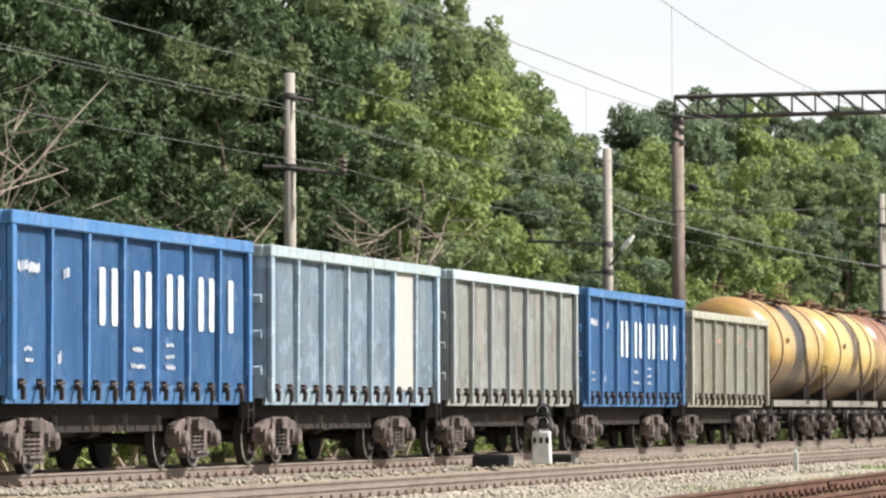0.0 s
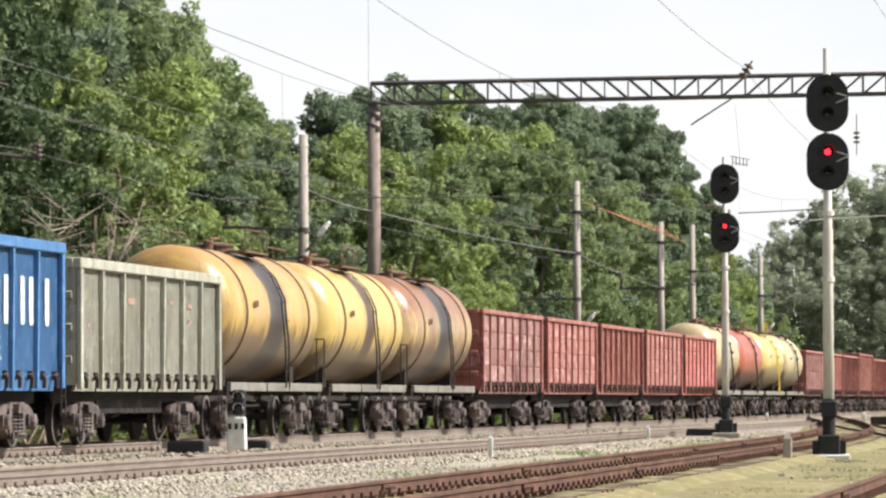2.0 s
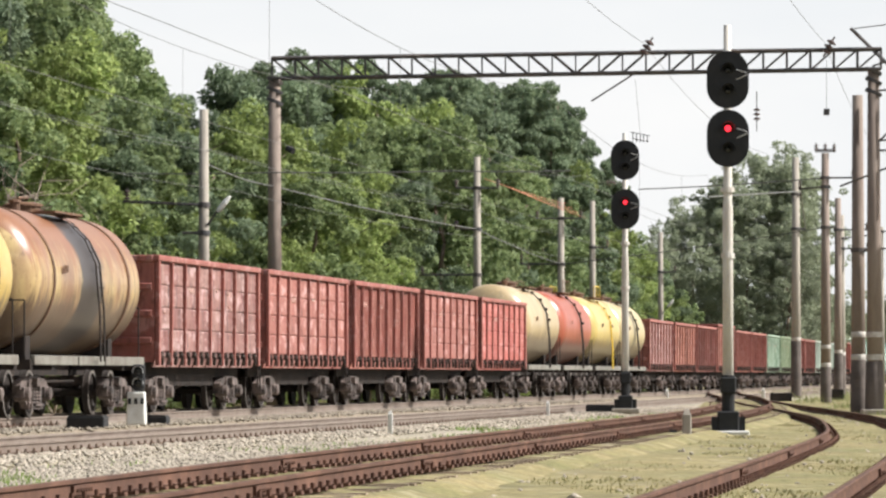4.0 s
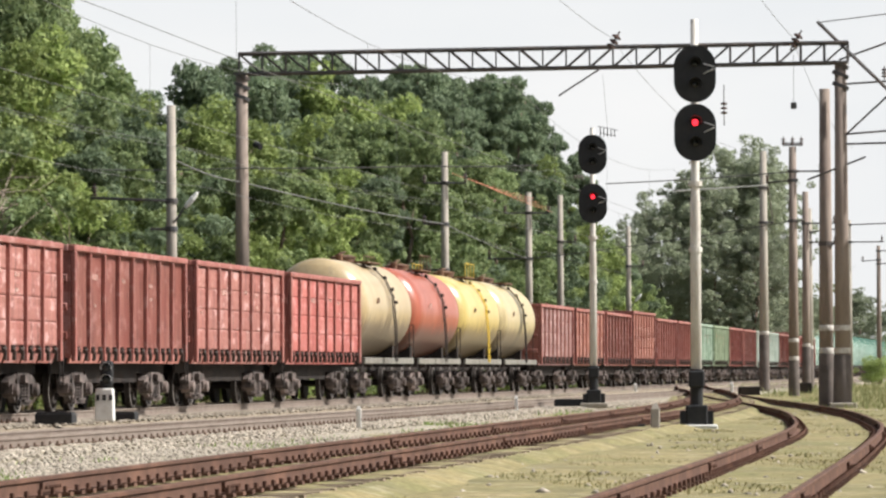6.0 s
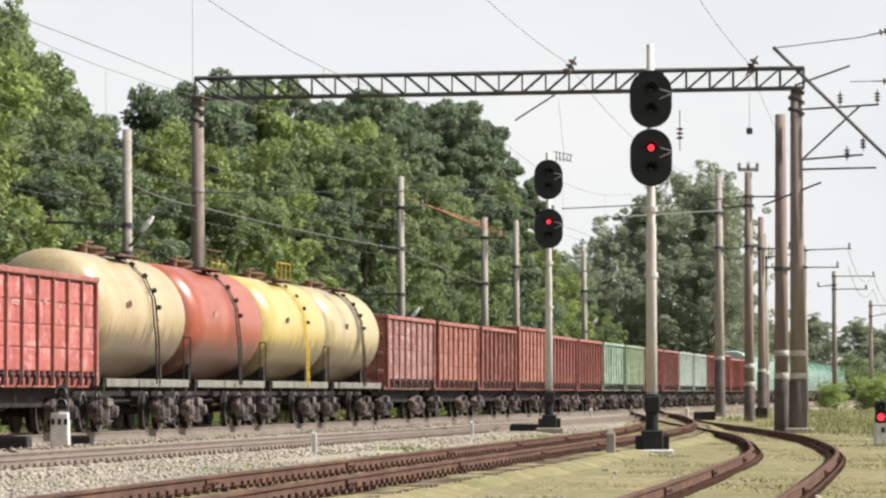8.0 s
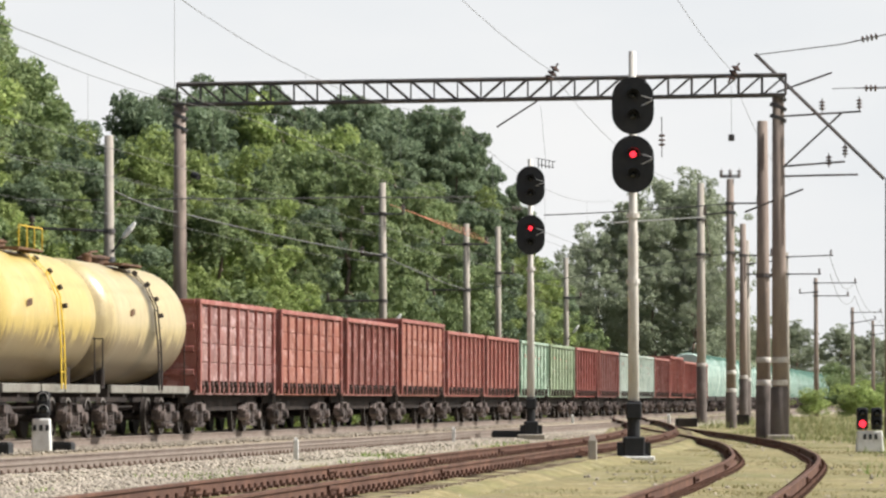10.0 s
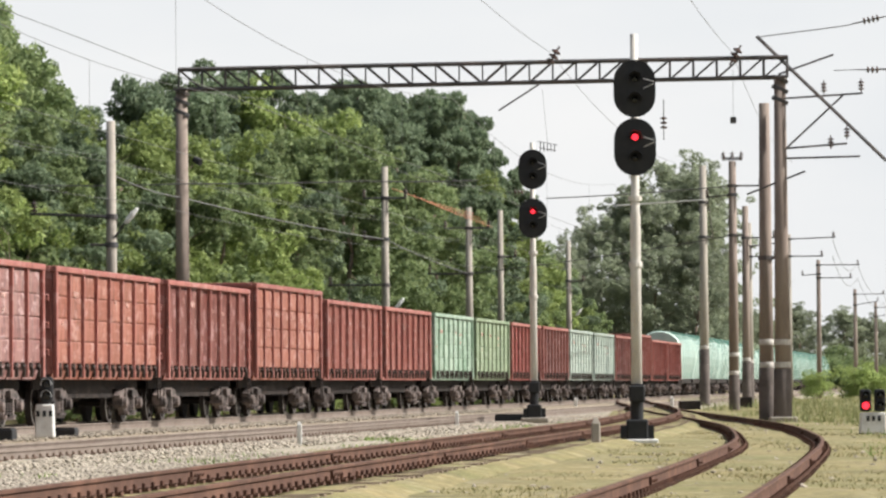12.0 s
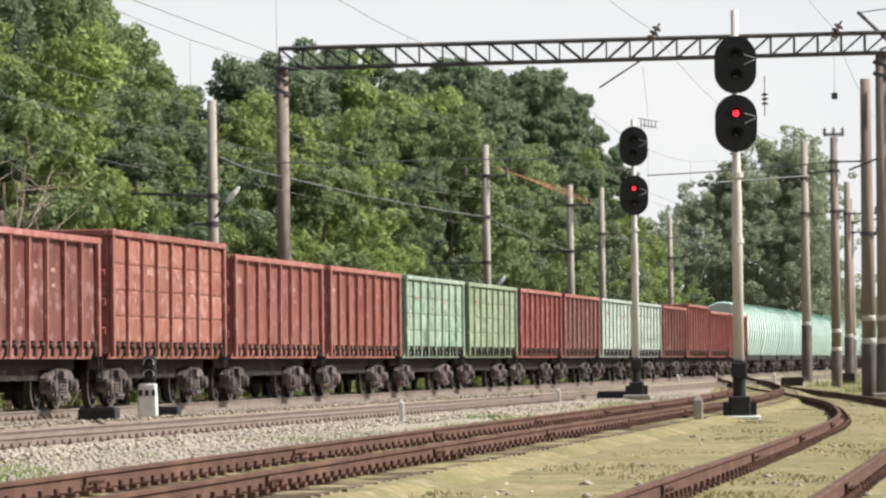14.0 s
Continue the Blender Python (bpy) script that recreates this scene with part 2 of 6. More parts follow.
TRACK_1 = [tuple(on_line(s)[:2]) for s in range(0, 901, 60)]
TRACK_2 = [tuple(on_line(s, 5.3)[:2]) for s in range(0, 901, 60)]
TRACK_3 = [(-6.6, 5), (-3.8, 34), (-1.9, 54), (1.3, 85.6), (3.3, 105), (5.1, 125), (6.8, 150), (7.9, 175), (8.9, 205), (9.8, 240), (14, 340), (22, 430)]
TRACK_4 = [(-1.9, 5), (1.9, 41.6), (3.9, 61), (5.85, 81.6), (6.8, 95.7), (7.75, 116), (8.2, 141), (8.5, 171), (9.1, 205), (9.85, 242)]


def weather(m, base, streak, streak_amount, patch, runs=(2.2, 2.2, 0.16)):
    """Adds rust runs, pale scuffs and spots to a paint."""
    n, l = m.node_tree.nodes, m.node_tree.links
    b = n["Principled BSDF"]
    last = b.inputs["Base Color"].links[0].from_socket
    co, info = n.new("ShaderNodeTexCoord"), n.new("ShaderNodeObjectInfo")
    for size, warp, colour, lo, hi, amt in ((2.2, runs, streak, 0.50, 0.68, streak_amount), (2.6, (0.8, 1.0, 1.3), tuple(min(0.75, c * 1.15 + 0.24) for c in base), 0.54, 0.61, patch),
                                            (6.0, (1.0, 1.0, 0.5), streak, 0.57, 0.66, streak_amount * 0.9)):
        mp = n.new("ShaderNodeMapping")
        mp.inputs["Scale"].default_value = warp
        l.new(co.outputs["Object"], mp.inputs[0])
        tx = n.new("ShaderNodeTexNoise")
        tx.noise_dimensions = "4D"
        tx.inputs["Scale"].default_value, tx.inputs["Detail"].default_value, tx.inputs["Roughness"].default_value = size, 6, 0.6
        l.new(mp.outputs[0], tx.inputs["Vector"])
        ml = n.new("ShaderNodeMath")
        ml.operation = "MULTIPLY_ADD"
        ml.inputs[1].default_value, ml.inputs[2].default_value = 31.0, size
        l.new(info.outputs["Random"], ml.inputs[0])
        l.new(ml.outputs[0], tx.inputs["W"])
        mr = n.new("ShaderNodeMapRange")
        mr.inputs[1].default_value, mr.inputs[2].default_value, mr.inputs[3].default_value, mr.inputs[4].default_value = lo, hi, 0.0, amt
        l.new(tx.outputs[0], mr.inputs[0])
        mx = n.new("ShaderNodeMix")
        mx.data_type = "RGBA"
        mx.inputs[7].default_value = (*colour, 1)
        l.new(mr.outputs[0], mx.inputs[0])
        l.new(last, mx.inputs[6])
        last = mx.outputs[2]
    l.new(last, b.inputs["Base Color"])
    return m


# ---- ground ----
def build_ground():
    fine_x = np.arange(-45, 45.1, 0.6)
    fine_y = np.arange(30, 330, 0.8)
    xs = np.concatenate([[-3000, -1200, -500, -200, -90], fine_x, [90, 200, 500, 1200, 3000]])
    ys = np.concatenate([[-400, -100, 0, 15], fine_y, [360, 420, 520, 700, 1000, 1600, 2500, 4000]])
    nx, ny = len(xs), len(ys)
    verts = []
    for y in ys:
        for x in xs:
            z = GROUND_Z + 0.035 * noise.noise((x * 0.35, y * 0.2, 0)) + 0.02 * noise.noise((x * 1.1, y * 0.9, 5))
            verts.append((x, y, z))
    faces = [(j * nx + i, j * nx + i + 1, (j + 1) * nx + i + 1, (j + 1) * nx + i) for j in range(ny - 1) for i in range(nx - 1)]
    me = raw_mesh("ground", verts, faces)
    for p in me.polygons:
        p.use_smooth = True
    m = mat("dry_grass_ground", (0.255, 0.205, 0.105), 0.95, second=(0.13, 0.135, 0.052), scale=0.6, amount=0.9, grain=9,
            grain_amount=0.45, bump=1.0, spread=0.2, mid=0.5)
    weather(m, (0.255, 0.205, 0.105), (0.105, 0.09, 0.05), 0.6, 0.22, (0.35, 0.35, 0.35))
    tagged(put("ground", me, m), "dry yellow-green grass with bare sandy patches", "ground", kind="structure")


def ballast_strip(name, points, z_top, half, material, label, foot=0.9):
    """A bed of broken stone: flat top, sloping shoulders, uneven surface."""
    path = [p for p in smooth_path(points, 0.7) if 25 < p.y < 620]
    prof = [(-half - foot, GROUND_Z - 0.03 - z_top), (-half - foot * 0.5, -0.12), (-half, -0.02), (-half * 0.75, 0.0), (-half * 0.5, 0), (-half * 0.25, 0), (0, 0),
            (half * 0.25, 0), (half * 0.5, 0), (half * 0.75, 0.0), (half, -0.02), (half + foot * 0.5, -0.12), (half + foot, GROUND_Z - 0.03 - z_top)]
    verts, faces = [], []
    for i, p in enumerate(path):
        q = (path[min(i + 1, len(path) - 1)] - path[max(i - 1, 0)]).normalized()
        r = Vector((q.y, -q.x, 0))
        for k, (u, z) in enumerate(prof):
            v = p + r * u
            verts.append((v.x, v.y, z_top + z + 0.035 * noise.noise((v.x * 2.2, v.y * 2.2, 1)) + 0.02 * noise.noise((v.x * 7, v.y * 5, 3))))
    n = len(prof)
    for i in range(len(path) - 1):
        for k in range(n - 1):
            faces.append((i * n + k, i * n + k + 1, (i + 1) * n + k + 1, (i + 1) * n + k))
    tagged(put(name, raw_mesh(name, verts, faces), material), label, "ballast", kind="structure")


build_ground()
GROUND_MAT = MATS["dry_grass_ground"]
gravel = mat("grey_ballast", (0.30, 0.27, 0.215), 0.95, second=(0.22, 0.20, 0.12), scale=1.2, amount=0.6, grain=14, grain_amount=0.5, bump=1.0)
gravel_brown = mat("brown_ballast", (0.235, 0.20, 0.15), 0.95, second=(0.15, 0.12, 0.09), scale=1.0, amount=0.7, grain=14, grain_amount=0.45, bump=1.0)
ballast_strip("ballast_1", TRACK_1, -0.19, 2.0, gravel_brown, "brown oily ballast under the train's track", 0.7)
ballast_strip("ballast_2", TRACK_2, -0.33, 2.1, gravel, "pale grey broken stone ballast", 2.0)
ballast_strip("ballast_3", TRACK_3[:-2], -0.272, 1.5, GROUND_MAT, "thin weathered ballast between rusty rails", 0.7)


def gravel_apron():
    """Stony ground between the second track and the siding, ragged at its far end."""
    f2, f3 = smooth_path(TRACK_2, 1.0), smooth_path(TRACK_3, 1.0)
    ys = np.arange(36, 100, 0.8)
    x2 = np.interp(ys, [p.y for p in f2], [p.x for p in f2]) + 3.0
    x3 = np.interp(ys, [p.y for p in f3], [p.x for p in f3]) + 0.3
    verts, n = [], 9
    for y, a, c in zip(ys, x2, x3):
        edge = min(1.0, max(0.15, (86 - y) / 26 + 0.25 * noise.noise((y * 0.2, 3, 0))))
        for k in range(n):
            x = a + (c - a) * edge * k / (n - 1)
            verts.append((x, y, GROUND_Z + 0.028 + 0.03 * noise.noise((x * 0.8, y * 0.5, 7)) - (0.06 if k == n - 1 else 0)))
    faces = [(j * n + i, j * n + i + 1, (j + 1) * n + i + 1, (j + 1) * n + i) for j in range(len(ys) - 1) for i in range(n - 1)]
    tagged(put("gravel_apron", raw_mesh("gravel_apron", verts, faces), gravel), "pale gravel between the tracks", "gravel", kind="structure")


gravel_apron()


# ---- tracks ----
RAIL_PROFILE = [(-0.075, -0.18), (0.075, -0.18), (0.075, -0.165), (0.012, -0.145), (0.012, -0.045), (0.036, -0.035), (0.036, -0.006), (0.028, 0.0),
                (-0.028, 0.0), (-0.036, -0.006), (-0.036, -0.035), (-0.012, -0.045), (-0.012, -0.145), (-0.075, -0.165)]


def rail(path, side, z, material, parent):
    verts, faces = [], []
    n = len(RAIL_PROFILE)
    for i, p in enumerate(path):
        q = (path[min(i + 1, len(path) - 1)] - path[max(i - 1, 0)]).normalized()
        r = Vector((q.y, -q.x, 0))
        for u, h in RAIL_PROFILE:
            v = p + r * (side + u)
            verts.append((v.x, v.y, z + h))
    for i in range(len(path) - 1):
        for k in range(n):
            a, b = i * n + k, i * n + (k + 1) % n
            faces.append((a, b, b + n, a + n))
    return put("rail", raw_mesh("rail", verts, faces), material, parent)


def sleeper_mesh(bm):
    vs = box(bm, -1.35, 1.35, -0.13, 0.13, -0.22, 0.0)
    for v in vs:
        if v.co.z > -0.1:
            v.co.y *= 0.8
            v.co.x *= 0.985


def clip_mesh(bm):
    for sx in (-0.76, 0.76):
        for e in (-1, 1):
            vs = box(bm, sx + e * 0.12 - 0.07, sx + e * 0.12 + 0.07, -0.08, 0.08, 0.0, 0.035)
            rod(bm, (sx + e * 0.13, 0, 0.02), (sx + e * 0.13, 0, 0.085), 0.022, seg=6)


def joint_mesh(bm):
    for e in (-1, 1):
        box(bm, e * 0.03 - 0.015, e * 0.03 + 0.015, -0.4, 0.4, -0.135, -0.05)
        for k in (-0.3, -0.18, -0.06, 0.06, 0.18, 0.3):
            rod(bm, (e * 0.04, k, -0.095), (e * 0.075, k, -0.095), 0.018, seg=6)


def track(name, points, z, rail_material, sleeper_material, label, spacing, lift, y_range, joints=0.0):
    top = thing(name, Matrix(), label, "railway track", kind="structure")
    path = smooth_path(points, 1.5)
    for side in (-0.796, 0.796):
        rail(path, side, z, rail_material, top)
    dense = smooth_path(points, spacing)
    sl, cl = cached("sleeper", sleeper_mesh), cached("clip", clip_mesh)
    jm = cached("joint", joint_mesh)
    count, far_v, far_f, since = 0, [], [], 0.0
    for i in range(1, len(dense) - 1):
        p = dense[i]
        if not 28 < p.y < 420:
            continue
        q = (dense[i + 1] - dense[i - 1]).normalized()
        m = pose(p.x, p.y, z - 0.18 + lift, 0, 0, math.degrees(math.atan2(q.y, q.x)) - 90)
        if y_range[0] < p.y < y_range[1] and count < 290:
            s = put("sleeper", sl, sleeper_material, top, m)
            put("rail_clip", cl, rail_side if rail_material is not rail_rust else rail_rust, s, pose(0, 0, -lift + 0.003))
            count += 1
        else:
            b = len(far_v)
            far_v += [tuple(m @ v.co) for v in sl.vertices]
            far_f += [tuple(b + k for k in f.vertices) for f in sl.polygons]
        since += spacing
        if joints and since > joints:
            since = 0
            for side in (-0.796, 0.796):
                put("fishplate", jm, rail_material, top, pose(p.x, p.y, z, 0, 0, math.degrees(math.atan2(q.y, q.x)) - 90) @ pose(side, 0, 0))
    if far_v:
        tagged(put("far_sleepers", raw_mesh("far_sleepers", far_v, far_f), sleeper_material, top), kind="stuff")
    return top


track("track_1", TRACK_1, 0.0, rail_top, sleeper_mat, "worn main-line rails under the passing train", 0.55, 0.0, (62, 95))
track("track_2", TRACK_2, -0.15, rail_top, sleeper_mat, "grey rails on concrete sleepers in pale ballast", 0.55, 0.0, (45, 140))
track("track_3", TRACK_3, -0.07, rail_rust, sleeper_wood, "rusty siding rails on weathered timber sleepers", 0.6, -0.02, (30, 150), 12.5)
track("track_4", TRACK_4, -0.20, rail_rust, sleeper_wood, "rusty curved siding rails sunk in grass", 0.6, -0.06, (30, 130), 12.5)


def paint(name, base, worn, amount=0.5, scale=1.4, stretch=(1.2, 1.2, 0.35), rough=0.55, mid=0.52, streak=(0.16, 0.09, 0.06), streak_amount=0.45, patch=0.3):
    """Weathered wagon paint."""
    m = mat(name, base, rough, second=worn, scale=scale, amount=amount, stretch=stretch, grain=22, grain_amount=0.10, bump=0.15, mid=mid, rand=0.10, spread=0.16)
    return weather(m, base, streak, streak_amount, patch)


# ---- rolling stock ----
AXLES = []

def wheelset(parent, x, plain):
    def disc(bm):
        lathe(bm, [(-0.07, 0.49), (-0.05, 0.50), (-0.04, 0.475), (0.06, 0.47), (0.06, 0.40), (0.02, 0.37), (0.0, 0.16), (0.05, 0.13), (0.05, 0.06)], "y", 24)

    def axle(bm):
        lathe(bm, [(-0.98, 0.07), (-0.85, 0.075), (-0.75, 0.095), (0, 0.08), (0.75, 0.095), (0.85, 0.075), (0.98, 0.07)], "y", 10)

    def rim(bm):
        lathe(bm, [(0.062, 0.475), (0.066, 0.475), (0.066, 0.41), (0.062, 0.41)], "y", 24, closed=False)
    ax = put("axle", cached("axle", axle, True), wheel_mat, parent, pose(x, 0, 0.475))
    if not plain:
        AXLES.append((ax, x))
    dm, rm = cached("wheel", disc, False), cached("wheel_rim", rim)
    for e in (-1, 1):
        turn = 0 if e > 0 else 180
        put("wheel", dm, wheel_mat, ax, pose(0, e * 0.76, 0, 0, 0, turn))
        if not plain:
            put("tread_ring", rm, tread_mat, ax, pose(0, e * 0.76, 0, 0, 0, turn))


def bogie_frame_mesh(bm):
    """One cast side frame: arched top member, two columns, tie below, axle boxes at the ends."""
    def slab(pts, y0, y1):
        a = [bm.verts.new((x, y0, z)) for x, z in pts]
        c = [bm.verts.new((x, y1, z)) for x, z in pts]
        bm.faces.new(a)
        bm.faces.new(c[::-1])
        for k in range(len(pts)):
            bm.faces.new((a[k], c[k], c[(k + 1) % len(pts)], a[(k + 1) % len(pts)]))
    slab([(-0.62, 0.70), (-0.5, 0.82), (0.5, 0.82), (0.62, 0.70)], -0.10, 0.09)
    for e in (-1, 1):
        slab([(e * 0.40, 0.72), (e * 0.58, 0.74), (e * 0.55, 0.20), (e * 0.40, 0.20)], -0.10, 0.09)
        slab([(e * 0.55, 0.72), (e * 0.62, 0.80), (e * 1.05, 0.74), (e * 1.22, 0.64), (e * 1.20, 0.56), (e * 0.75, 0.58)], -0.07, 0.08)
        slab([(e * 0.50, 0.30), (e * 0.50, 0.20), (e * 0.80, 0.36), (e * 0.80, 0.46)], -0.06, 0.07)
    slab([(-0.5, 0.28), (-0.5, 0.17), (0.5, 0.17), (0.5, 0.28)], -0.14, 0.09)
    for x in (-0.925, 0.925):
        lathe(bm, [(-0.22, 0.07), (-0.20, 0.13), (-0.05, 0.15), (0.10, 0.15)], "y", 12, (x, 0, 0.475))
        box(bm, x - 0.19, x + 0.19, -0.12, 0.12, 0.40, 0.60)
    bmesh.ops.recalc_face_normals(bm, faces=list(bm.faces))


def spring_mesh(bm):
    for x in (-0.26, 0.0, 0.26):
        for k in range(6):
            lathe(bm, [(-0.016, 0.062), (-0.016, 0.105), (0.016, 0.105), (0.016, 0.062)], "z", 10, (x, -0.04, 0.31 + 0.066 * k), closed=False)
        rod(bm, (x, -0.04, 0.26), (x, -0.04, 0.70), 0.045, seg=8)
    box(bm, -0.36, 0.36, -0.20, 0.0, 0.24, 0.28)


def bogie(parent, x, plain=False):
    b = put("bogie", cached("bolster", lambda bm: (box(bm, -0.22, 0.22, -1.05, 1.05, 0.62, 0.82), box(bm, -0.32, 0.32, -1.27, -0.9, 0.62, 0.78), box(bm, -0.32, 0.32, 0.9, 1.27, 0.62, 0.78))),
            bogie_mat, parent, pose(x, 0, 0))
    sm = cached("side_frame", bogie_frame_mesh)
    for e in (-1, 1):
        put("side_frame", sm, bogie_mat, b, pose(0, e * 1.06, 0, 0, 0, 0 if e < 0 else 180))
        if e < 0:
            put("spring_nest", cached("spring_nest", spring_mesh), bogie_mat, b, pose(0, e * 1.06, 0), "", "stuff")
    for d in (-0.925, 0.925):
        wheelset(parent, x + d, plain)


def coupler_mesh(bm):
    box(bm, 0.0, 0.62, -0.1, 0.1, 0.95, 1.13)
    vs = box(bm, -0.12, 0.14, -0.19, 0.19, 0.88, 1.20)
    for v in vs:
        if v.co.x < 0:
            v.co.y *= 0.7
    rod(bm, (0.3, 0.14, 0.95), (0.12, 0.18, 0.35), 0.03, seg=6)


def underframe(w, length):
    """Centre sill and brake gear below the floor, with dark slabs added for the shade there."""
    put("centre_sill", cached("sill_c%.1f" % length, lambda bm: box(bm, 0.62, length - 0.62, -0.26, 0.26, 0.78, 1.12)), steel_dark, w)
    # dark slab added to stand for the shade under the body
    put("side_skirt", cached("skirt%.1f" % length, lambda bm: box(bm, 0.75, length - 0.75, -0.98, -0.92, 0.80, 1.14)), steel_dark, w)
    put("brake_reservoir", cached("reservoir", lambda bm: lathe(bm, [(-0.5, 0.1), (-0.44, 0.19), (0.44, 0.19), (0.5, 0.1)], "x", 12)), steel_dark, w, pose(length * 0.5 - 1.0, -0.55, 0.72))
    put("brake_cylinder", cached("cylinder", lambda bm: (lathe(bm, [(-0.3, 0.05), (-0.28, 0.2), (0.2, 0.2), (0.24, 0.1), (0.6, 0.04)], "x", 12), box(bm, -0.2, 0.25, -0.25, 0.25, 0.1, 0.32))), steel_dark, w, pose(length * 0.5 + 0.7, -0.45, 0.70))
    # dark blocks added between the bogies for the shade there
    put("door_shaft", cached("shaft%.1f" % length, lambda bm: (box(bm, 4.1, length - 4.1, -1.0, -0.9, 0.60, 0.86), box(bm, 4.1, length - 4.1, 0.4, 0.9, 0.44, 0.84))), steel_dark, w)
    put("brake_rod", cached("brake_rod%.1f" % length, lambda bm: rod(bm, (3.0, 0.35, 0.52), (length - 3.0, 0.35, 0.54), 0.035, seg=6)), steel_dark, w)


faded_mark = mat("faded_mark", (0.56, 0.46, 0.41), 0.8, second=(0.48, 0.24, 0.20), scale=9, amount=0.95, mid=0.47)
hatch_dirt = mat("oily_hatch_dirt", (0.05, 0.04, 0.037), 0.8, second=(0.13, 0.105, 0.097), scale=4, amount=0.7, spec=0.1)
GL = 13.92


def side_wall_mesh(z1):
    """Side sheet, a little wavy between the ribs."""
    def build(bm):
        t, x0, x1, z0 = 0.012, 0.66, GL - 0.66, 1.27
        nx, nz = 36, 6
        grid = [[bm.verts.new((x0 + (x1 - x0) * i / nx, -1.43 + 0.011 * noise.noise((i * 0.55, k * 0.6, z1)), z0 + (z1 - 0.1 - z0) * k / nz)) for k in range(nz + 1)] for i in range(nx + 1)]
        for i in range(nx):
            for k in range(nz):
                bm.faces.new((grid[i][k], grid[i + 1][k], grid[i + 1][k + 1], grid[i][k + 1]))
        r = bmesh.ops.solidify(bm, geom=list(bm.faces), thickness=0.02)
        bmesh.ops.recalc_face_normals(bm, faces=list(bm.faces))
    return build


def end_wall_mesh(z1):
    def build(bm):
        box(bm, 0.648, 0.672, -1.43, 1.43, 1.13, z1 - 0.08)
    return build


def chord_mesh(long, deep):
    def build(bm):
        if long:
            box(bm, 0.58, GL - 0.58, -0.06, 0.10, -deep, 0.0)
        else:
            box(bm, -0.08, 0.10, -1.40, 1.40, -deep, 0.0)
        bevel_all(bm, 0.02)
    return build


def rib_mesh(h):
    def build(bm):
        vs = box(bm, -0.06, 0.06, -0.085, 0.0, 0.0, h)
        for v in vs:
            if v.co.y < -0.05:
                v.co.x *= 0.85
                if v.co.z < 0.1:
                    v.co.y += 0.02
    return build


def corner_mesh(h):
    def build(bm):
        box(bm, -0.08, 0.09, -0.10, 0.0, 0.0, h)
        bevel_all(bm, 0.015)
    return build


def hatch_hook_mesh(bm):
    vs = box(bm, -0.035, 0.035, -0.06, 0.02, -0.02, 0.13)
    vs = box(bm, -0.03, 0.03, -0.085, -0.02, -0.17, 0.02)
    for v in vs:
        if v.co.z < -0.1:
            v.co.x += 0.09
            v.co.y += 0.03
    rod(bm, (-0.18, -0.04, 0.07), (0.18, -0.04, 0.07), 0.02, seg=6)


def hatch_mesh(w):
    def build(bm):
        vs = box(bm, -w / 2, w / 2, -0.03, 0.02, 0.0, 0.30)
        for v in vs:
            if v.co.z < 0.1:
                v.co.y += 0.10
    return build


def pressed_panel_mesh(w, h):
    """A panel pressed outwards between two ribs: sloped edges, a slightly buckled face."""
    def build(bm):
        nx, nz = 6, 6
        rnd = random.Random(int(w * 1000 + h * 100))
        g = []
        for i in range(nx + 1):
            row = []
            for k in range(nz + 1):
                rim = i in (0, nx) or k in (0, nz)
                near = 0.08 if k == 1 else 0.92 if k == nz - 1 else k / nz
                across = 0.10 if i == 1 else 0.90 if i == nx - 1 else i / nx
                row.append(bm.verts.new(((across - 0.5) * w, (0.006 if i in (0, nx) else -0.012) if rim else -0.03 + rnd.uniform(-0.008, 0.008), (near - 0.5) * h)))
            g.append(row)
        for i in range(nx):
            for k in range(nz):
                bm.faces.new((g[i][k], g[i + 1][k], g[i + 1][k + 1], g[i][k + 1]))
    return build


def ladder_mesh(h):
    def build(bm):
        for e in (-0.17, 0.17):
            rod(bm, (e, 0, 0), (e, 0, h), 0.017, seg=6)
        k = 0.08
        while k < h:
            rod(bm, (-0.17, 0, k), (0.17, 0, k), 0.012, seg=6)
            k += 0.30
    return build


def end_rib_mesh(bm):
    vs = box(bm, -0.09, 0.0, -1.36, 1.36, -0.09, 0.09)
    for v in vs:
        if v.co.x < -0.05:
            v.co.z *= 0.6


def block_mesh(w, h):
    """A plain painted bar, 4 mm proud, with nicked corners."""
    def build(bm):
        c = min(w, h) * 0.16
        out = [(-w / 2 + c, 0), (w / 2 - c, 0), (w / 2, c), (w / 2, h - c), (w / 2 - c, h), (-w / 2 + c, h), (-w / 2, h - c), (-w / 2, c)]
        a = [bm.verts.new((x, -0.014, z)) for x, z in out]
        d = [bm.verts.new((x, 0.004, z)) for x, z in out]
        bm.faces.new(a)
        bm.faces.new(d[::-1])
        for k in range(8):
            bm.faces.new((a[k], d[k], d[(k + 1) % 8], a[(k + 1) % 8]))
        bmesh.ops.recalc_face_normals(bm, faces=list(bm.faces))
    return build


def writing_mesh(w, h):
    """A short line of worn strokes that cannot be read."""
    def build(bm):
        rnd = random.Random(int(w * 100 + h * 1000))
        x = -w / 2
        while x < w / 2 - 0.03:
            ww = rnd.uniform(0.03, 0.07)
            z0 = rnd.uniform(0, 0.3) * h
            box(bm, x, x + ww, -0.012, 0.002, z0, z0 + rnd.uniform(0.5, 0.7) * h)
            x += ww + rnd.uniform(0.02, 0.05)
    return build


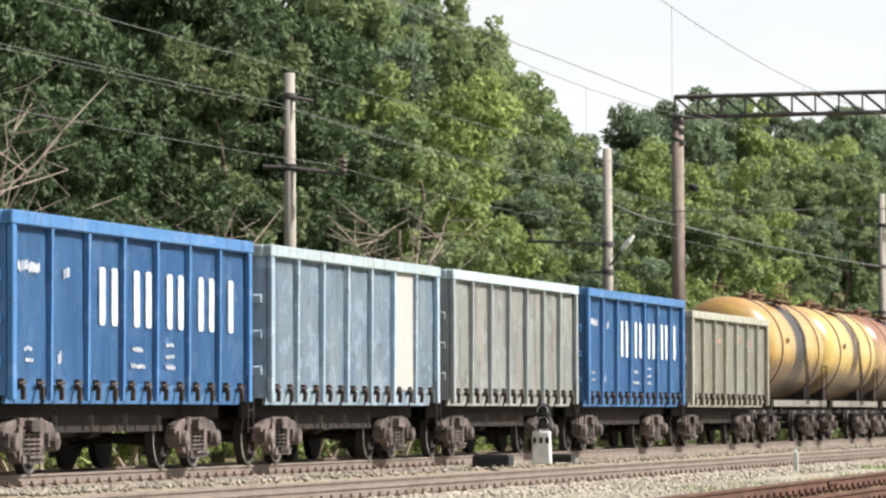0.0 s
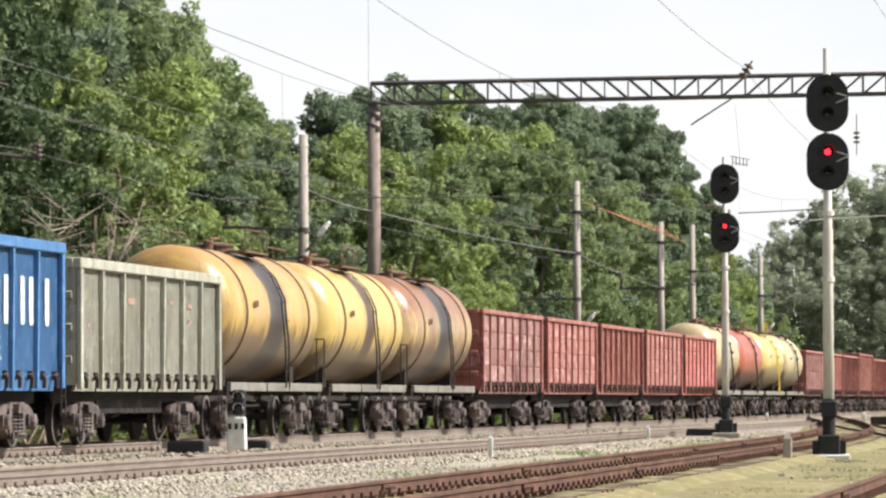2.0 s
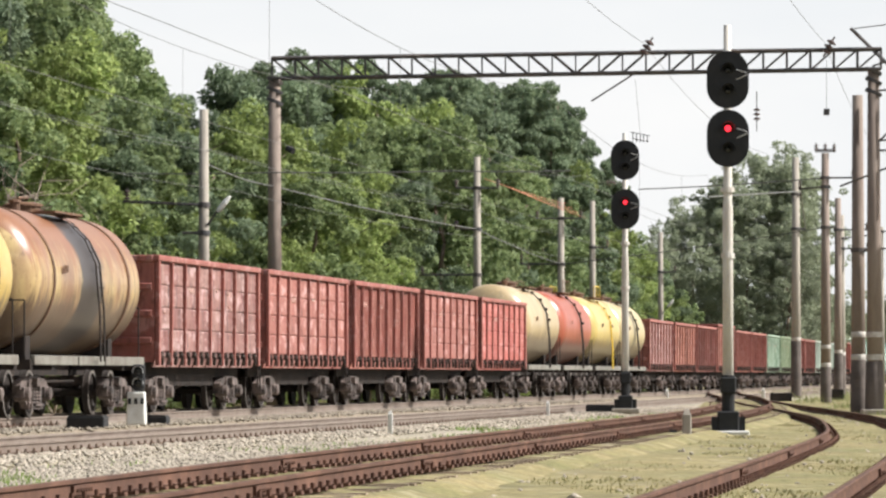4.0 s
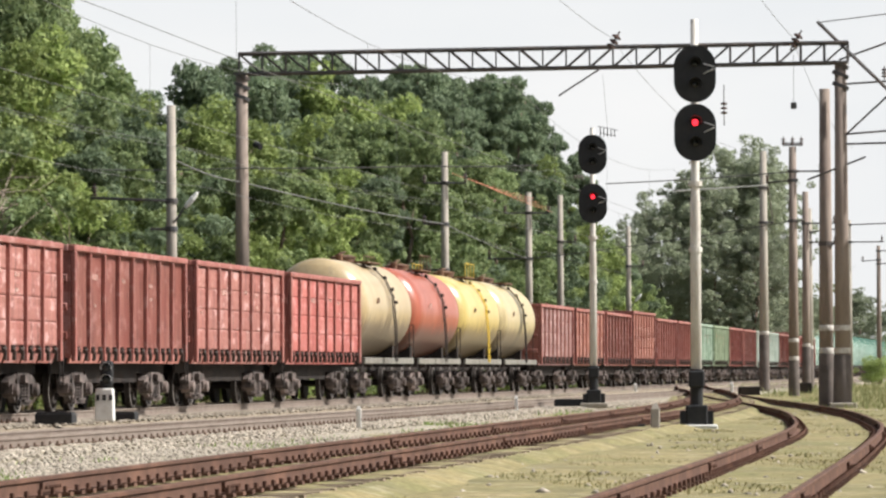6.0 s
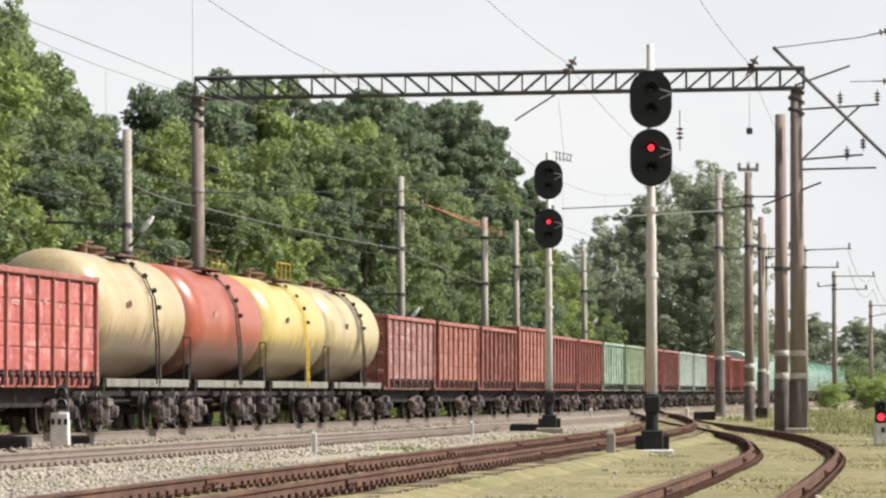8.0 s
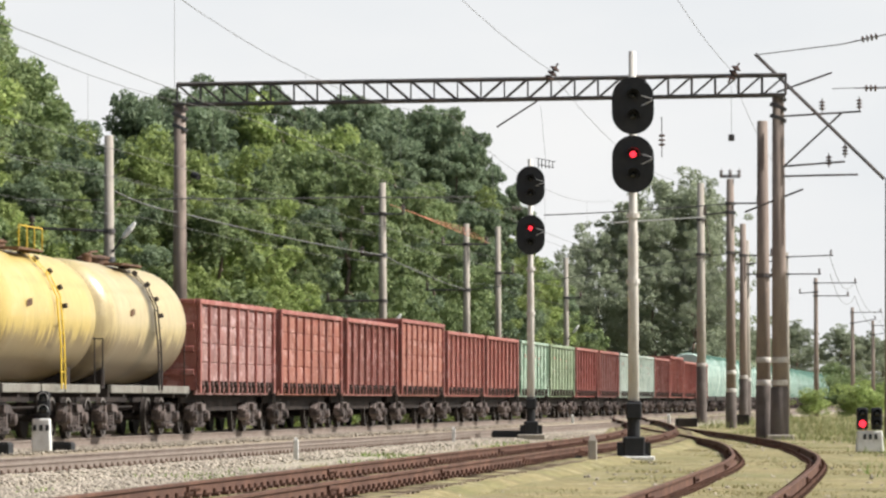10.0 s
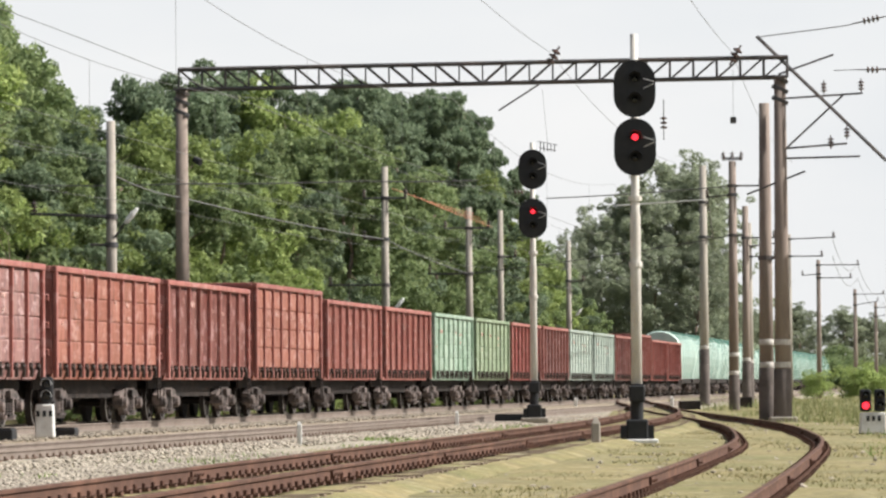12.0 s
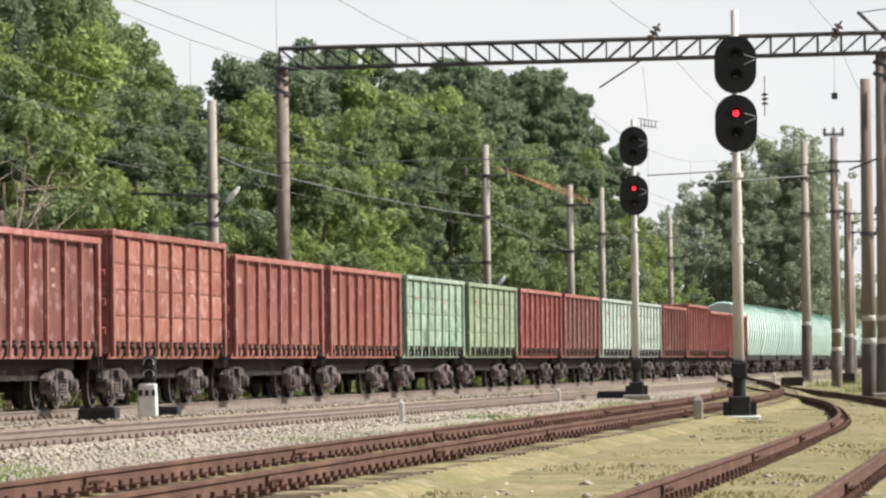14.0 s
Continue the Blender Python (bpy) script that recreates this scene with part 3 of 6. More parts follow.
def gondola(colour, chord_colour, tall, ribs, label, marks="", bosses=False, rib_colour=None, odd_panel=None):
    top_z = 3.71 if tall else 3.49
    w = thing("gondola_wagon", pose(0, 0, 0), label, "freight wagon", "wagons of the freight train")
    rib_colour = rib_colour or colour
    for turn in (0, 180):
        at = pose(0, 0, 0) if turn == 0 else pose(GL, 0, 0, 0, 0, 180)
        put("side_wall", cached("side_wall%.2f" % top_z, side_wall_mesh(top_z)), colour, w, at)
        # on red and grey wagons the shaded ends take the darker rib colour
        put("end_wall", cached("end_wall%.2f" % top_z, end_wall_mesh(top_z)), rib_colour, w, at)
    put("floor_plate", cached("floor_plate", lambda bm: box(bm, 0.68, GL - 0.68, -1.40, 1.40, 1.36, 1.39)), steel_dark, w)
    deep = 0.20 if ribs == 6 else 0.135
    cm, ce = cached("chord_long%d" % ribs, chord_mesh(True, deep)), cached("chord_end%d" % ribs, chord_mesh(False, deep))
    for e in (-1, 1):
        put("top_chord", cm, chord_colour, w, pose(0 if e < 0 else GL, e * 1.49, top_z, 0, 0, 0 if e < 0 else 180))
        put("end_chord", ce, chord_colour, w, pose(0.66 if e < 0 else GL - 0.66, 0, top_z, 0, 0, 0 if e > 0 else 180))
    lo = 1.06
    rm, co = cached("rib%d%.2f" % (ribs, top_z), rib_mesh(top_z - deep - lo)), cached("corner%d%.2f" % (ribs, top_z), corner_mesh(top_z - deep - lo))
    bays = ribs + 1
    x0, x1 = 0.72, GL - 0.72
    step = (x1 - x0) / bays
    hook = cached("hatch_hook", hatch_hook_mesh)
    for e in (-1, 1):
        turn = 0 if e < 0 else 180
        for k in range(bays + 1):
            x = x0 + k * step
            end = k in (0, bays)
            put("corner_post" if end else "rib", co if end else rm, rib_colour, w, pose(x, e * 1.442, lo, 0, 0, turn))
        for k in range(bays):
            x = x0 + (k + 0.5) * step
            if e < 0:
                put("hatch", cached("hatch%d" % ribs, hatch_mesh(step - 0.2)), colour, w, pose(x, e * 1.42, 1.02, 0, 0, turn))
            for d in (-0.24, 0.24) if e < 0 else ():
                put("hatch_hook", hook, hatch_dirt, w, pose(x + d * step, e * 1.455, 1.24, 0, 0, turn))
            if bosses and e < 0:
                rows = 4
                ph = (top_z - 0.16 - 1.36) / rows
                for r in range(rows):
                    put("pressed_panel", cached("pressed%d%.2f" % (ribs, ph), pressed_panel_mesh(step - 0.12, ph - 0.01)), colour, w, pose(x, e * 1.443, 1.36 + (r + 0.5) * ph, 0, 0, turn))
    er = cached("end_rib", end_rib_mesh)
    for xe, turn in ((0.648, 0), (GL - 0.648, 180)):
        for z in (1.6, 2.2, 2.8):
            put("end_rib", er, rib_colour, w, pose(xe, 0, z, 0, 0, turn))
    underframe(w, GL)
    for x in (2.635, GL - 2.635):
        bogie(w, x)
    for x, turn in ((0.0, 0), (GL, 180)):
        put("coupler", cached("coupler", coupler_mesh), steel_dark, w, pose(x, 0, 0, 0, 0, turn))
    put("ladder", cached("ladder_short", ladder_mesh(0.95)), steel_dark, w, pose(GL - 0.62, -1.50, 0.55), "grey steel step ladder")
    put("ladder", cached("ladder_tall", ladder_mesh(2.1)), rib_colour, w, pose(GL - 0.60, -1.2, 1.25, 0, 0, 90))
    if odd_panel is not None:
        def panel(bm):
            box(bm, -step / 2 + 0.08, step / 2 - 0.08, -0.014, 0.004, 0, top_z - 1.5)
        put("repainted_panel", cached("odd%d%.2f" % (ribs, top_z), panel), panel_white, w, pose(x0 + (odd_panel + 0.5) * step, -1.4435, 1.3), "whitewashed side panel")
    if marks == "big":
        for k in range(9):
            x = x0 + (2 + k // 2 + (0.47 if k % 2 == 0 else 0.82)) * step
            put("painted_block", cached("block_mesh", block_mesh(0.30, 0.86)), white_paint, w, pose(x, -1.444, 2.18))
    if marks:
        rnd = random.Random(len(label) * 7 + int(tall))
        if marks == "big":
            rows = [(0.5, 2.85, 1.0, 0.22), (1.5, 2.8, 0.3, 0.2), (0.5, 1.75, 0.4, 0.1), (0.5, 1.6, 0.3, 0.08), (1.3, 1.55, 0.15, 0.25), (3.5, 1.8, 0.5, 0.1), (3.5, 1.55, 0.7, 0.1),
                    (4.5, 1.9, 0.45, 0.08), (4.5, 1.72, 0.5, 0.08), (4.5, 1.55, 0.5, 0.1)]
        else:
            rows = [(rnd.choice((0.5, 1.5, 2.5)), 2.78 + rnd.uniform(-0.1, 0.1), 0.55, 0.2), (rnd.choice((3.5, 4.5)), 2.75, 0.3, 0.14), (5.5, 2.7, 0.42, 0.14), (5.5, 2.42, 0.3, 0.1),
                    (rnd.choice((0.5, 1.5)), 2.2, 0.18, 0.12)]
        out = 0.036 if bosses else 0.0
        for k, z, ww, hh in rows:
            put("painted_mark", cached("mark%.2f%.2f" % (ww, hh), writing_mesh(ww, hh)), white_paint if marks == "big" else faded_mark, w, pose(x0 + k * step, -1.444 - out, z), "", "stuff")
    return w


TL = 12.02
TZ = 2.74


def barrel_mesh(bm):
    R = 1.47
    ends = [(0.62, 0.02), (0.63, 0.5), (0.70, 0.95), (0.84, 1.24), (1.02, 1.40), (1.22, R)]
    prof = ends + [(TL * k / 6, R) for k in (1, 2, 3, 4, 5)] + [(TL - x, r) for x, r in ends[::-1]]
    lathe(bm, prof, "x", 56, (0, 0, TZ))


def tank_strap(bm):
    lathe(bm, [(-0.06, 1.475), (-0.06, 1.50), (0.06, 1.50), (0.06, 1.475)], "x", 48, closed=False)


def dome_mesh(bm):
    lathe(bm, [(0, 0.38), (0.14, 0.38), (0.14, 0.42), (0.18, 0.42), (0.22, 0.28), (0.24, 0.02)], "z", 20)
    rod(bm, (-0.5, 0, 0.3), (0.5, 0, 0.34), 0.03, seg=6)
    for x in (-0.75, 0.8):
        lathe(bm, [(-0.02, 0.11), (0.2, 0.11), (0.2, 0.14), (0.25, 0.13), (0.27, 0.02)], "z", 10, (x, 0, 0))


def platform_mesh(bm):
    for y in (-0.75, 0.75):
        box(bm, -1.3, 1.3, y - 0.22, y + 0.22, -0.03, 0.01)
    for x in (-1.25, 1.25):
        box(bm, x - 0.03, x + 0.03, -0.95, 0.95, -0.06, -0.02)


def railing_mesh(bm):
    for x in (-1.25, -0.4, 0.4, 1.25):
        rod(bm, (x, 0, 0), (x, 0, 0.5), 0.016, seg=6)
    rod(bm, (-1.25, 0, 0.5), (1.25, 0, 0.5), 0.016, seg=6)


def stringer_mesh(bm):
    """One bent bar of the ladder that follows the barrel from the frame to the top."""
    pts = [(-1.62, -1.62), (-1.60, -0.6)] + [(-1.56 * math.cos(radians(a)), 1.56 * math.sin(radians(a))) for a in (-5, 15, 35, 55, 72)]
    rings = [[bm.verts.new((0.03 * math.cos(k * math.tau / 6), y * (1 + 0.014 * math.sin(k * math.tau / 6)), z)) for k in range(6)] for y, z in pts]
    for a, b in zip(rings, rings[1:]):
        for k in range(6):
            bm.faces.new((a[k], a[(k + 1) % 6], b[(k + 1) % 6], b[k]))
    bm.faces.new(rings[0][::-1])
    bm.faces.new(rings[-1])
    bmesh.ops.recalc_face_normals(bm, faces=list(bm.faces))


def rung_mesh(bm):
    rod(bm, (-0.2, 0, 0), (0.2, 0, 0), 0.014, seg=6)


def saddle_mesh(bm):
    out = [(-1.0, 1.15), (1.0, 1.15)] + [(1.5 * math.sin(radians(a)), TZ - 1.5 * math.cos(radians(a))) for a in (42, 28, 14, 0, -14, -28, -42)]
    a = [bm.verts.new((-0.2, y, z)) for y, z in out]
    b = [bm.verts.new((0.2, y, z)) for y, z in out]
    for k in range(len(out)):
        bm.faces.new((a[k], a[(k + 1) % len(out)], b[(k + 1) % len(out)], b[k]))
    bm.faces.new(a[::-1])
    bm.faces.new(b)
    bmesh.ops.recalc_face_normals(bm, faces=list(bm.faces))


def tank_frame_mesh(bm):
    box(bm, 0.62, TL - 0.62, -0.24, 0.24, 0.84, 1.15)
    for x in (0.7, 2.6, TL - 2.6, TL - 0.7):
        box(bm, x - 0.12, x + 0.12, -1.4, 1.4, 0.95, 1.15)
    box(bm, 4.9, 5.6, 0.3, 0.8, 0.6, 0.95)
    rod(bm, (3, -0.4, 0.7), (9, -0.4, 0.72), 0.03, seg=6)


def side_sill_mesh(x0, x1):
    def build(bm):
        box(bm, x0, x1, -0.05, 0.05, -0.08, 0.11)
        bevel_all(bm, 0.012)
    return build


def coating(m, colour, level, depth, amount, below=False):
    """A ragged coat: spilt oil or rust drips down from the crown; with below, a dark tone rises to an uneven height."""
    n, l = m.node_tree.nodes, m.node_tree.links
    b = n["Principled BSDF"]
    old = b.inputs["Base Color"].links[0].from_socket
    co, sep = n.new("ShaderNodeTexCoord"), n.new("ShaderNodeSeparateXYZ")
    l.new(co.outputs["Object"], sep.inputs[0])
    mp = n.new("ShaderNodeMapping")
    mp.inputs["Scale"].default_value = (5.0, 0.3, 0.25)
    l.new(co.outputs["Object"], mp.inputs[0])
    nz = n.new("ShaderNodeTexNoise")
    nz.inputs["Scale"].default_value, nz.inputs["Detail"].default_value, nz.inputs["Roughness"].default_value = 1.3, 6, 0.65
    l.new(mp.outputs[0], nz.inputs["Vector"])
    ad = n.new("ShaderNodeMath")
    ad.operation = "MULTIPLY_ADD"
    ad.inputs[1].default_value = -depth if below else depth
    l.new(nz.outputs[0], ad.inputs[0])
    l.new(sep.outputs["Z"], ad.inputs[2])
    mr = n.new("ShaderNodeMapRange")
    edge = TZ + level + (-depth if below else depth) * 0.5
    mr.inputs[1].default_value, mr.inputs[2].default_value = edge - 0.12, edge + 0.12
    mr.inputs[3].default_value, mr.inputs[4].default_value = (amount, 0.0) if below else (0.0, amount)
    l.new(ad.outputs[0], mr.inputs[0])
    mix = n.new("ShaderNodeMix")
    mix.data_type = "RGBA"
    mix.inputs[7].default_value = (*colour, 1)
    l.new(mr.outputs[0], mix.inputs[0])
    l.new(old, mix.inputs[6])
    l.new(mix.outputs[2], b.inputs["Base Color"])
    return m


def tank_mat(name, base, stain, band, band_width, stain_amount, sheen=0.35, coats=()):
    """Glossy tank paint with spills that run from the dome down the middle of the barrel."""
    m = mat(name, base, sheen, second=stain, scale=0.9, amount=stain_amount, stretch=(1.6, 0.8, 0.35), grain=18, grain_amount=0.07, bump=0.05, spread=0.10, mid=0.52, spec=0.5)
    weather(m, base, tuple(c * 0.55 for c in stain), stain_amount, 0.12, (1.6, 0.9, 0.22))
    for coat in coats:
        coating(m, *coat)
    if band:
        n, l = m.node_tree.nodes, m.node_tree.links
        b = n["Principled BSDF"]
        old = b.inputs["Base Color"].links[0].from_socket
        co = n.new("ShaderNodeTexCoord")
        sep = n.new("ShaderNodeSeparateXYZ")
        l.new(co.outputs["Object"], sep.inputs[0])
        nz = n.new("ShaderNodeTexNoise")
        nz.inputs["Scale"].default_value, nz.inputs["Detail"].default_value = 1.5, 5
        l.new(co.outputs["Object"], nz.inputs["Vector"])
        sub = n.new("ShaderNodeMath")
        sub.operation = "SUBTRACT"
        sub.inputs[1].default_value = TL / 2
        l.new(sep.outputs["X"], sub.inputs[0])
        ab = n.new("ShaderNodeMath")
        ab.operation = "ABSOLUTE"
        l.new(sub.outputs[0], ab.inputs[0])
        ad = n.new("ShaderNodeMath")
        ad.operation = "MULTIPLY_ADD"
        ad.inputs[1].default_value = 1.0
        l.new(nz.outputs[0], ad.inputs[0])
        l.new(ab.outputs[0], ad.inputs[2])
        mr = n.new("ShaderNodeMapRange")
        mr.inputs[1].default_value, mr.inputs[2].default_value = band_width + 0.45, band_width + 0.75
        mr.inputs[3].default_value, mr.inputs[4].default_value = 1.0, 0.0
        l.new(ad.outputs[0], mr.inputs[0])
        mix = n.new("ShaderNodeMix")
        mix.data_type = "RGBA"
        mix.inputs[7].default_value = (*band, 1)
        l.new(mr.outputs[0], mix.inputs[0])
        l.new(old, mix.inputs[6])
        l.new(mix.outputs[2], b.inputs["Base Color"])
    return m


def tank_wagon(paint, label, trim, railing=False, ladder_mat=None, clean=False):
    w = thing("tank_wagon", pose(0, 0, 0), label, "tank wagon", "wagons of the freight train")
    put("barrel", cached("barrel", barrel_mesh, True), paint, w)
    for x in () if clean else (2.4, TL - 2.4):
        put("strap", cached("tank_strap", tank_strap, True), trim, w, pose(x, 0, TZ))
    put("dome", cached("dome", dome_mesh), trim, w, pose(TL / 2, 0, TZ + 1.44))
    put("platform", cached("platform", platform_mesh), trim, w, pose(TL / 2, 0, TZ + 1.44))
    if railing:
        for y in (-0.95, 0.95):
            put("railing", cached("railing", railing_mesh), ladder_mat or trim, w, pose(TL / 2, y, TZ + 1.42))
    lad = put("side_ladder", cached("stringer", stringer_mesh), ladder_mat or steel_dark, w, pose(TL / 2 + 0.1, 0, TZ))
    put("stringer", cached("stringer", stringer_mesh), ladder_mat or steel_dark, lad, pose(0.4, 0, 0))
    spots = [(-1.6, z) for z in (-1.5, -1.25, -1.0, -0.7, -0.4, -0.1)] + [(-1.56 * math.cos(radians(a)), 1.56 * math.sin(radians(a))) for a in (12, 24, 36, 48, 60, 72)]
    for y, z in spots:
        put("rung", cached("rung", rung_mesh), ladder_mat or steel_dark, lad, pose(0.2, y, z))
    if clean:
        for a in (8, 24, 40, 56, 70):
            put("lug", cached("lug", lambda bm: box(bm, -0.09, 0.09, -0.07, 0.03, -0.05, 0.05)), steel_dark, w, pose(TL / 2 + 1.0, -1.50 * math.cos(radians(a)), TZ + 1.50 * math.sin(radians(a)), -a, 0, 0))
    put("painted_mark", cached("mark_tank", writing_mesh(0.6, 0.24)), faded_mark if paint is red_tank else tank_trim, w, pose(TL * 0.28, -1.478, TZ + 0.1), "worn stencilled writing", "stuff")
    for x in (2.1, TL - 2.1):
        put("saddle", cached("saddle", saddle_mesh), steel_dark, w, pose(x, 0, 0))
    put("underframe", cached("underframe_t", tank_frame_mesh), steel_dark, w)
    sill = mat("sill_paint", (0.19, 0.185, 0.16), 0.6, second=(0.10, 0.08, 0.068), scale=2, amount=0.8)
    for e in (-1, 1):
        for x0, x1 in ((0.7, 4.6), (4.75, 7.2), (7.35, TL - 0.7)):
            put("side_sill", cached("sill%.1f" % x0, side_sill_mesh(x0, x1)), sill, w, pose(0, e * 1.42, 1.12))
    for x in (2.1, TL - 2.1):
        bogie(w, x)
    for x, turn in ((0.0, 0), (TL, 180)):
        put("coupler", cached("coupler", coupler_mesh), steel_dark, w, pose(x, 0, 0, 0, 0, turn))
        put("hand_rail", cached("hand_rail", lambda bm: (rod(bm, (0, -0.5, 0), (0, -0.5, 1.1), 0.018, seg=6), rod(bm, (0, 0.5, 0), (0, 0.5, 1.1), 0.018, seg=6), rod(bm, (0, -0.5, 1.1), (0, 0.5, 1.1), 0.018, seg=6))),
            steel_dark, w, pose(0.5 if x == 0 else TL - 0.5, -0.8, 1.2))
    return w


HL = 14.72


def hopper_profile():
    pts = [(-1.22, 1.15), (-1.36, 1.6), (-1.48, 2.1), (-1.54, 2.6), (-1.50, 3.1), (-1.38, 3.5), (-1.16, 3.85), (-0.85, 4.12), (-0.45, 4.28), (0, 4.33)]
    return pts + [(-y, z) for y, z in pts[-2::-1]]


def hopper_shell(bm):
    rings = []
    for x, inset in ((0.9, 0.12), (1.2, 0.0), (HL - 1.2, 0.0), (HL - 0.9, 0.12)):
        rings.append([bm.verts.new((x, y * (1 - inset * 0.5), z - inset * 0.5 * (z > 3))) for y, z in hopper_profile()])
    for a, b in zip(rings, rings[1:]):
        for k in range(len(a) - 1):
            bm.faces.new((a[k], a[k + 1], b[k + 1], b[k]))
    bm.faces.new(rings[0])
    bm.faces.new(rings[-1][::-1])
    bmesh.ops.recalc_face_normals(bm, faces=list(bm.faces))


def hopper_rib(bm):
    pr = hopper_profile()
    for (y0, z0), (y1, z1) in zip(pr, pr[1:]):
        f = 1.03
        q = [(-0.13, y0, z0), (0.13, y0, z0), (0.13, y1, z1), (-0.13, y1, z1)]
        o = [(-0.10, y0 * f, (z0 - 2.5) * f + 2.5), (0.10, y0 * f, (z0 - 2.5) * f + 2.5), (0.10, y1 * f, (z1 - 2.5) * f + 2.5), (-0.10, y1 * f, (z1 - 2.5) * f + 2.5)]
        a, b = [bm.verts.new(v) for v in q], [bm.verts.new(v) for v in o]
        bm.faces.new(b)
        for k in range(4):
            bm.faces.new((a[k], a[(k + 1) % 4], b[(k + 1) % 4], b[k]))
    bmesh.ops.recalc_face_normals(bm, faces=list(bm.faces))


def chute_mesh(bm):
    vs = box(bm, -1.5, 1.5, -1.2, 1.2, 0.45, 1.2)
    for v in vs:
        if v.co.z < 0.8:
            v.co.x *= 0.3
            v.co.y *= 0.6


def hopper_wagon(paint, rib_paint, label):
    w = thing("hopper_wagon", pose(0, 0, 0), label, "hopper wagon", "wagons of the freight train")
    put("body", cached("hopper_shell", hopper_shell), paint, w)
    for k in range(7):
        put("rib", cached("hopper_rib", hopper_rib), rib_paint, w, pose(1.4 + k * (HL - 2.8) / 6, 0, 0))
    for x in (4.6, HL / 2, HL - 4.6):
        put("chute", cached("chute", chute_mesh), steel_dark, w, pose(x, 0, 0))
    put("centre_sill", cached("sill_c%.1f" % HL, lambda bm: box(bm, 0.62, HL - 0.62, -0.26, 0.26, 0.78, 1.12)), steel_dark, w)
    # dark slab added for the shade below the hopper body
    put("side_skirt", cached("skirt%.1f" % HL, lambda bm: box(bm, 0.75, HL - 0.75, -1.25, -1.19, 0.84, 1.16)), steel_dark, w)
    for x in (2.3, HL - 2.3):
        bogie(w, x, True)
    for x, turn in ((0.0, 0), (HL, 180)):
        put("coupler", cached("coupler", coupler_mesh), steel_dark, w, pose(x, 0, 0, 0, 0, turn))
    return w


blue = paint("blue_paint", (0.048, 0.14, 0.315), (0.085, 0.20, 0.37), 0.7, streak=(0.035, 0.07, 0.13), patch=0.15)
pale_blue = paint("faded_blue_paint", (0.22, 0.315, 0.41), (0.35, 0.40, 0.42), 0.85, streak=(0.13, 0.15, 0.165), streak_amount=0.6, patch=0.4)
grey_paint = paint("bleached_grey_paint", (0.29, 0.335, 0.32), (0.40, 0.365, 0.33), 0.9, streak=(0.15, 0.13, 0.12), streak_amount=0.8, patch=0.35)
olive = paint("olive_grey_paint", (0.28, 0.27, 0.21), (0.36, 0.37, 0.32), 0.8, streak=(0.14, 0.12, 0.085), streak_amount=0.65, patch=0.3)
red_a = paint("brick_red_paint", (0.26, 0.088, 0.072), (0.37, 0.185, 0.155), 0.9, streak=(0.10, 0.037, 0.031), streak_amount=0.8, patch=0.7)
red_b = paint("rust_red_paint", (0.34, 0.115, 0.092), (0.44, 0.215, 0.175), 0.85, streak=(0.13, 0.048, 0.04), streak_amount=0.65, patch=0.35)
red_c = paint("bright_red_paint", (0.33, 0.078, 0.068), (0.42, 0.17, 0.14), 0.8, streak=(0.14, 0.04, 0.036), streak_amount=0.7, patch=0.45)
red_d = paint("dull_maroon_paint", (0.19, 0.072, 0.065), (0.30, 0.195, 0.172), 0.95, streak=(0.055, 0.038, 0.038), streak_amount=0.85, patch=0.7)
red_e = paint("orange_brown_paint", (0.225, 0.075, 0.05), (0.30, 0.14, 0.10), 0.85, streak=(0.09, 0.033, 0.025), streak_amount=0.75, patch=0.4)
# ribs, chords and end walls: shade put into a darker red
red_shaded = paint("red_shaded_paint", (0.25, 0.082, 0.068), (0.33, 0.15, 0.125), 0.75, streak=(0.10, 0.038, 0.033), streak_amount=0.6)
green_a = paint("light_green_paint", (0.125, 0.215, 0.14), (0.42, 0.47, 0.40), 0.95, streak=(0.055, 0.10, 0.065), streak_amount=0.8, patch=0.75)
green_b = paint("sage_green_paint", (0.155, 0.215, 0.125), (0.27, 0.30, 0.21), 0.9, streak=(0.065, 0.08, 0.048), streak_amount=0.8, patch=0.5)
mint_pale = paint("bleached_mint_paint", (0.25, 0.31, 0.27), (0.42, 0.45, 0.40), 0.9, streak=(0.10, 0.13, 0.11), streak_amount=0.75, patch=0.5)
mint = paint("mint_green_paint", (0.44, 0.55, 0.495), (0.52, 0.60, 0.555), 0.5, rough=0.45, streak=(0.24, 0.34, 0.29), streak_amount=0.25, patch=0.1)
# hopper ribs: their shaded faces put into a darker green
mint_shaded = paint("mint_shaded_paint", (0.055, 0.15, 0.115), (0.09, 0.19, 0.15), 0.5)
chord_pale = paint("chord_bleached_paint", (0.36, 0.42, 0.42), (0.28, 0.38, 0.45), 0.7)

# coats ending in True darken the lower barrel up to a ragged edge
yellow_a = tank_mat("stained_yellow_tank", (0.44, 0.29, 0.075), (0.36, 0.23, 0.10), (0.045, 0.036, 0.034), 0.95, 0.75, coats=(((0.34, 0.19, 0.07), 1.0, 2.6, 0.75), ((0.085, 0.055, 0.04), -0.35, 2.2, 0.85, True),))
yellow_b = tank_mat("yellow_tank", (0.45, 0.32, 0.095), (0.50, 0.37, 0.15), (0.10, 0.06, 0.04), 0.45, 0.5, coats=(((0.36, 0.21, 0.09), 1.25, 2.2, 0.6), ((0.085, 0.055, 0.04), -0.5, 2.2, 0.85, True),))
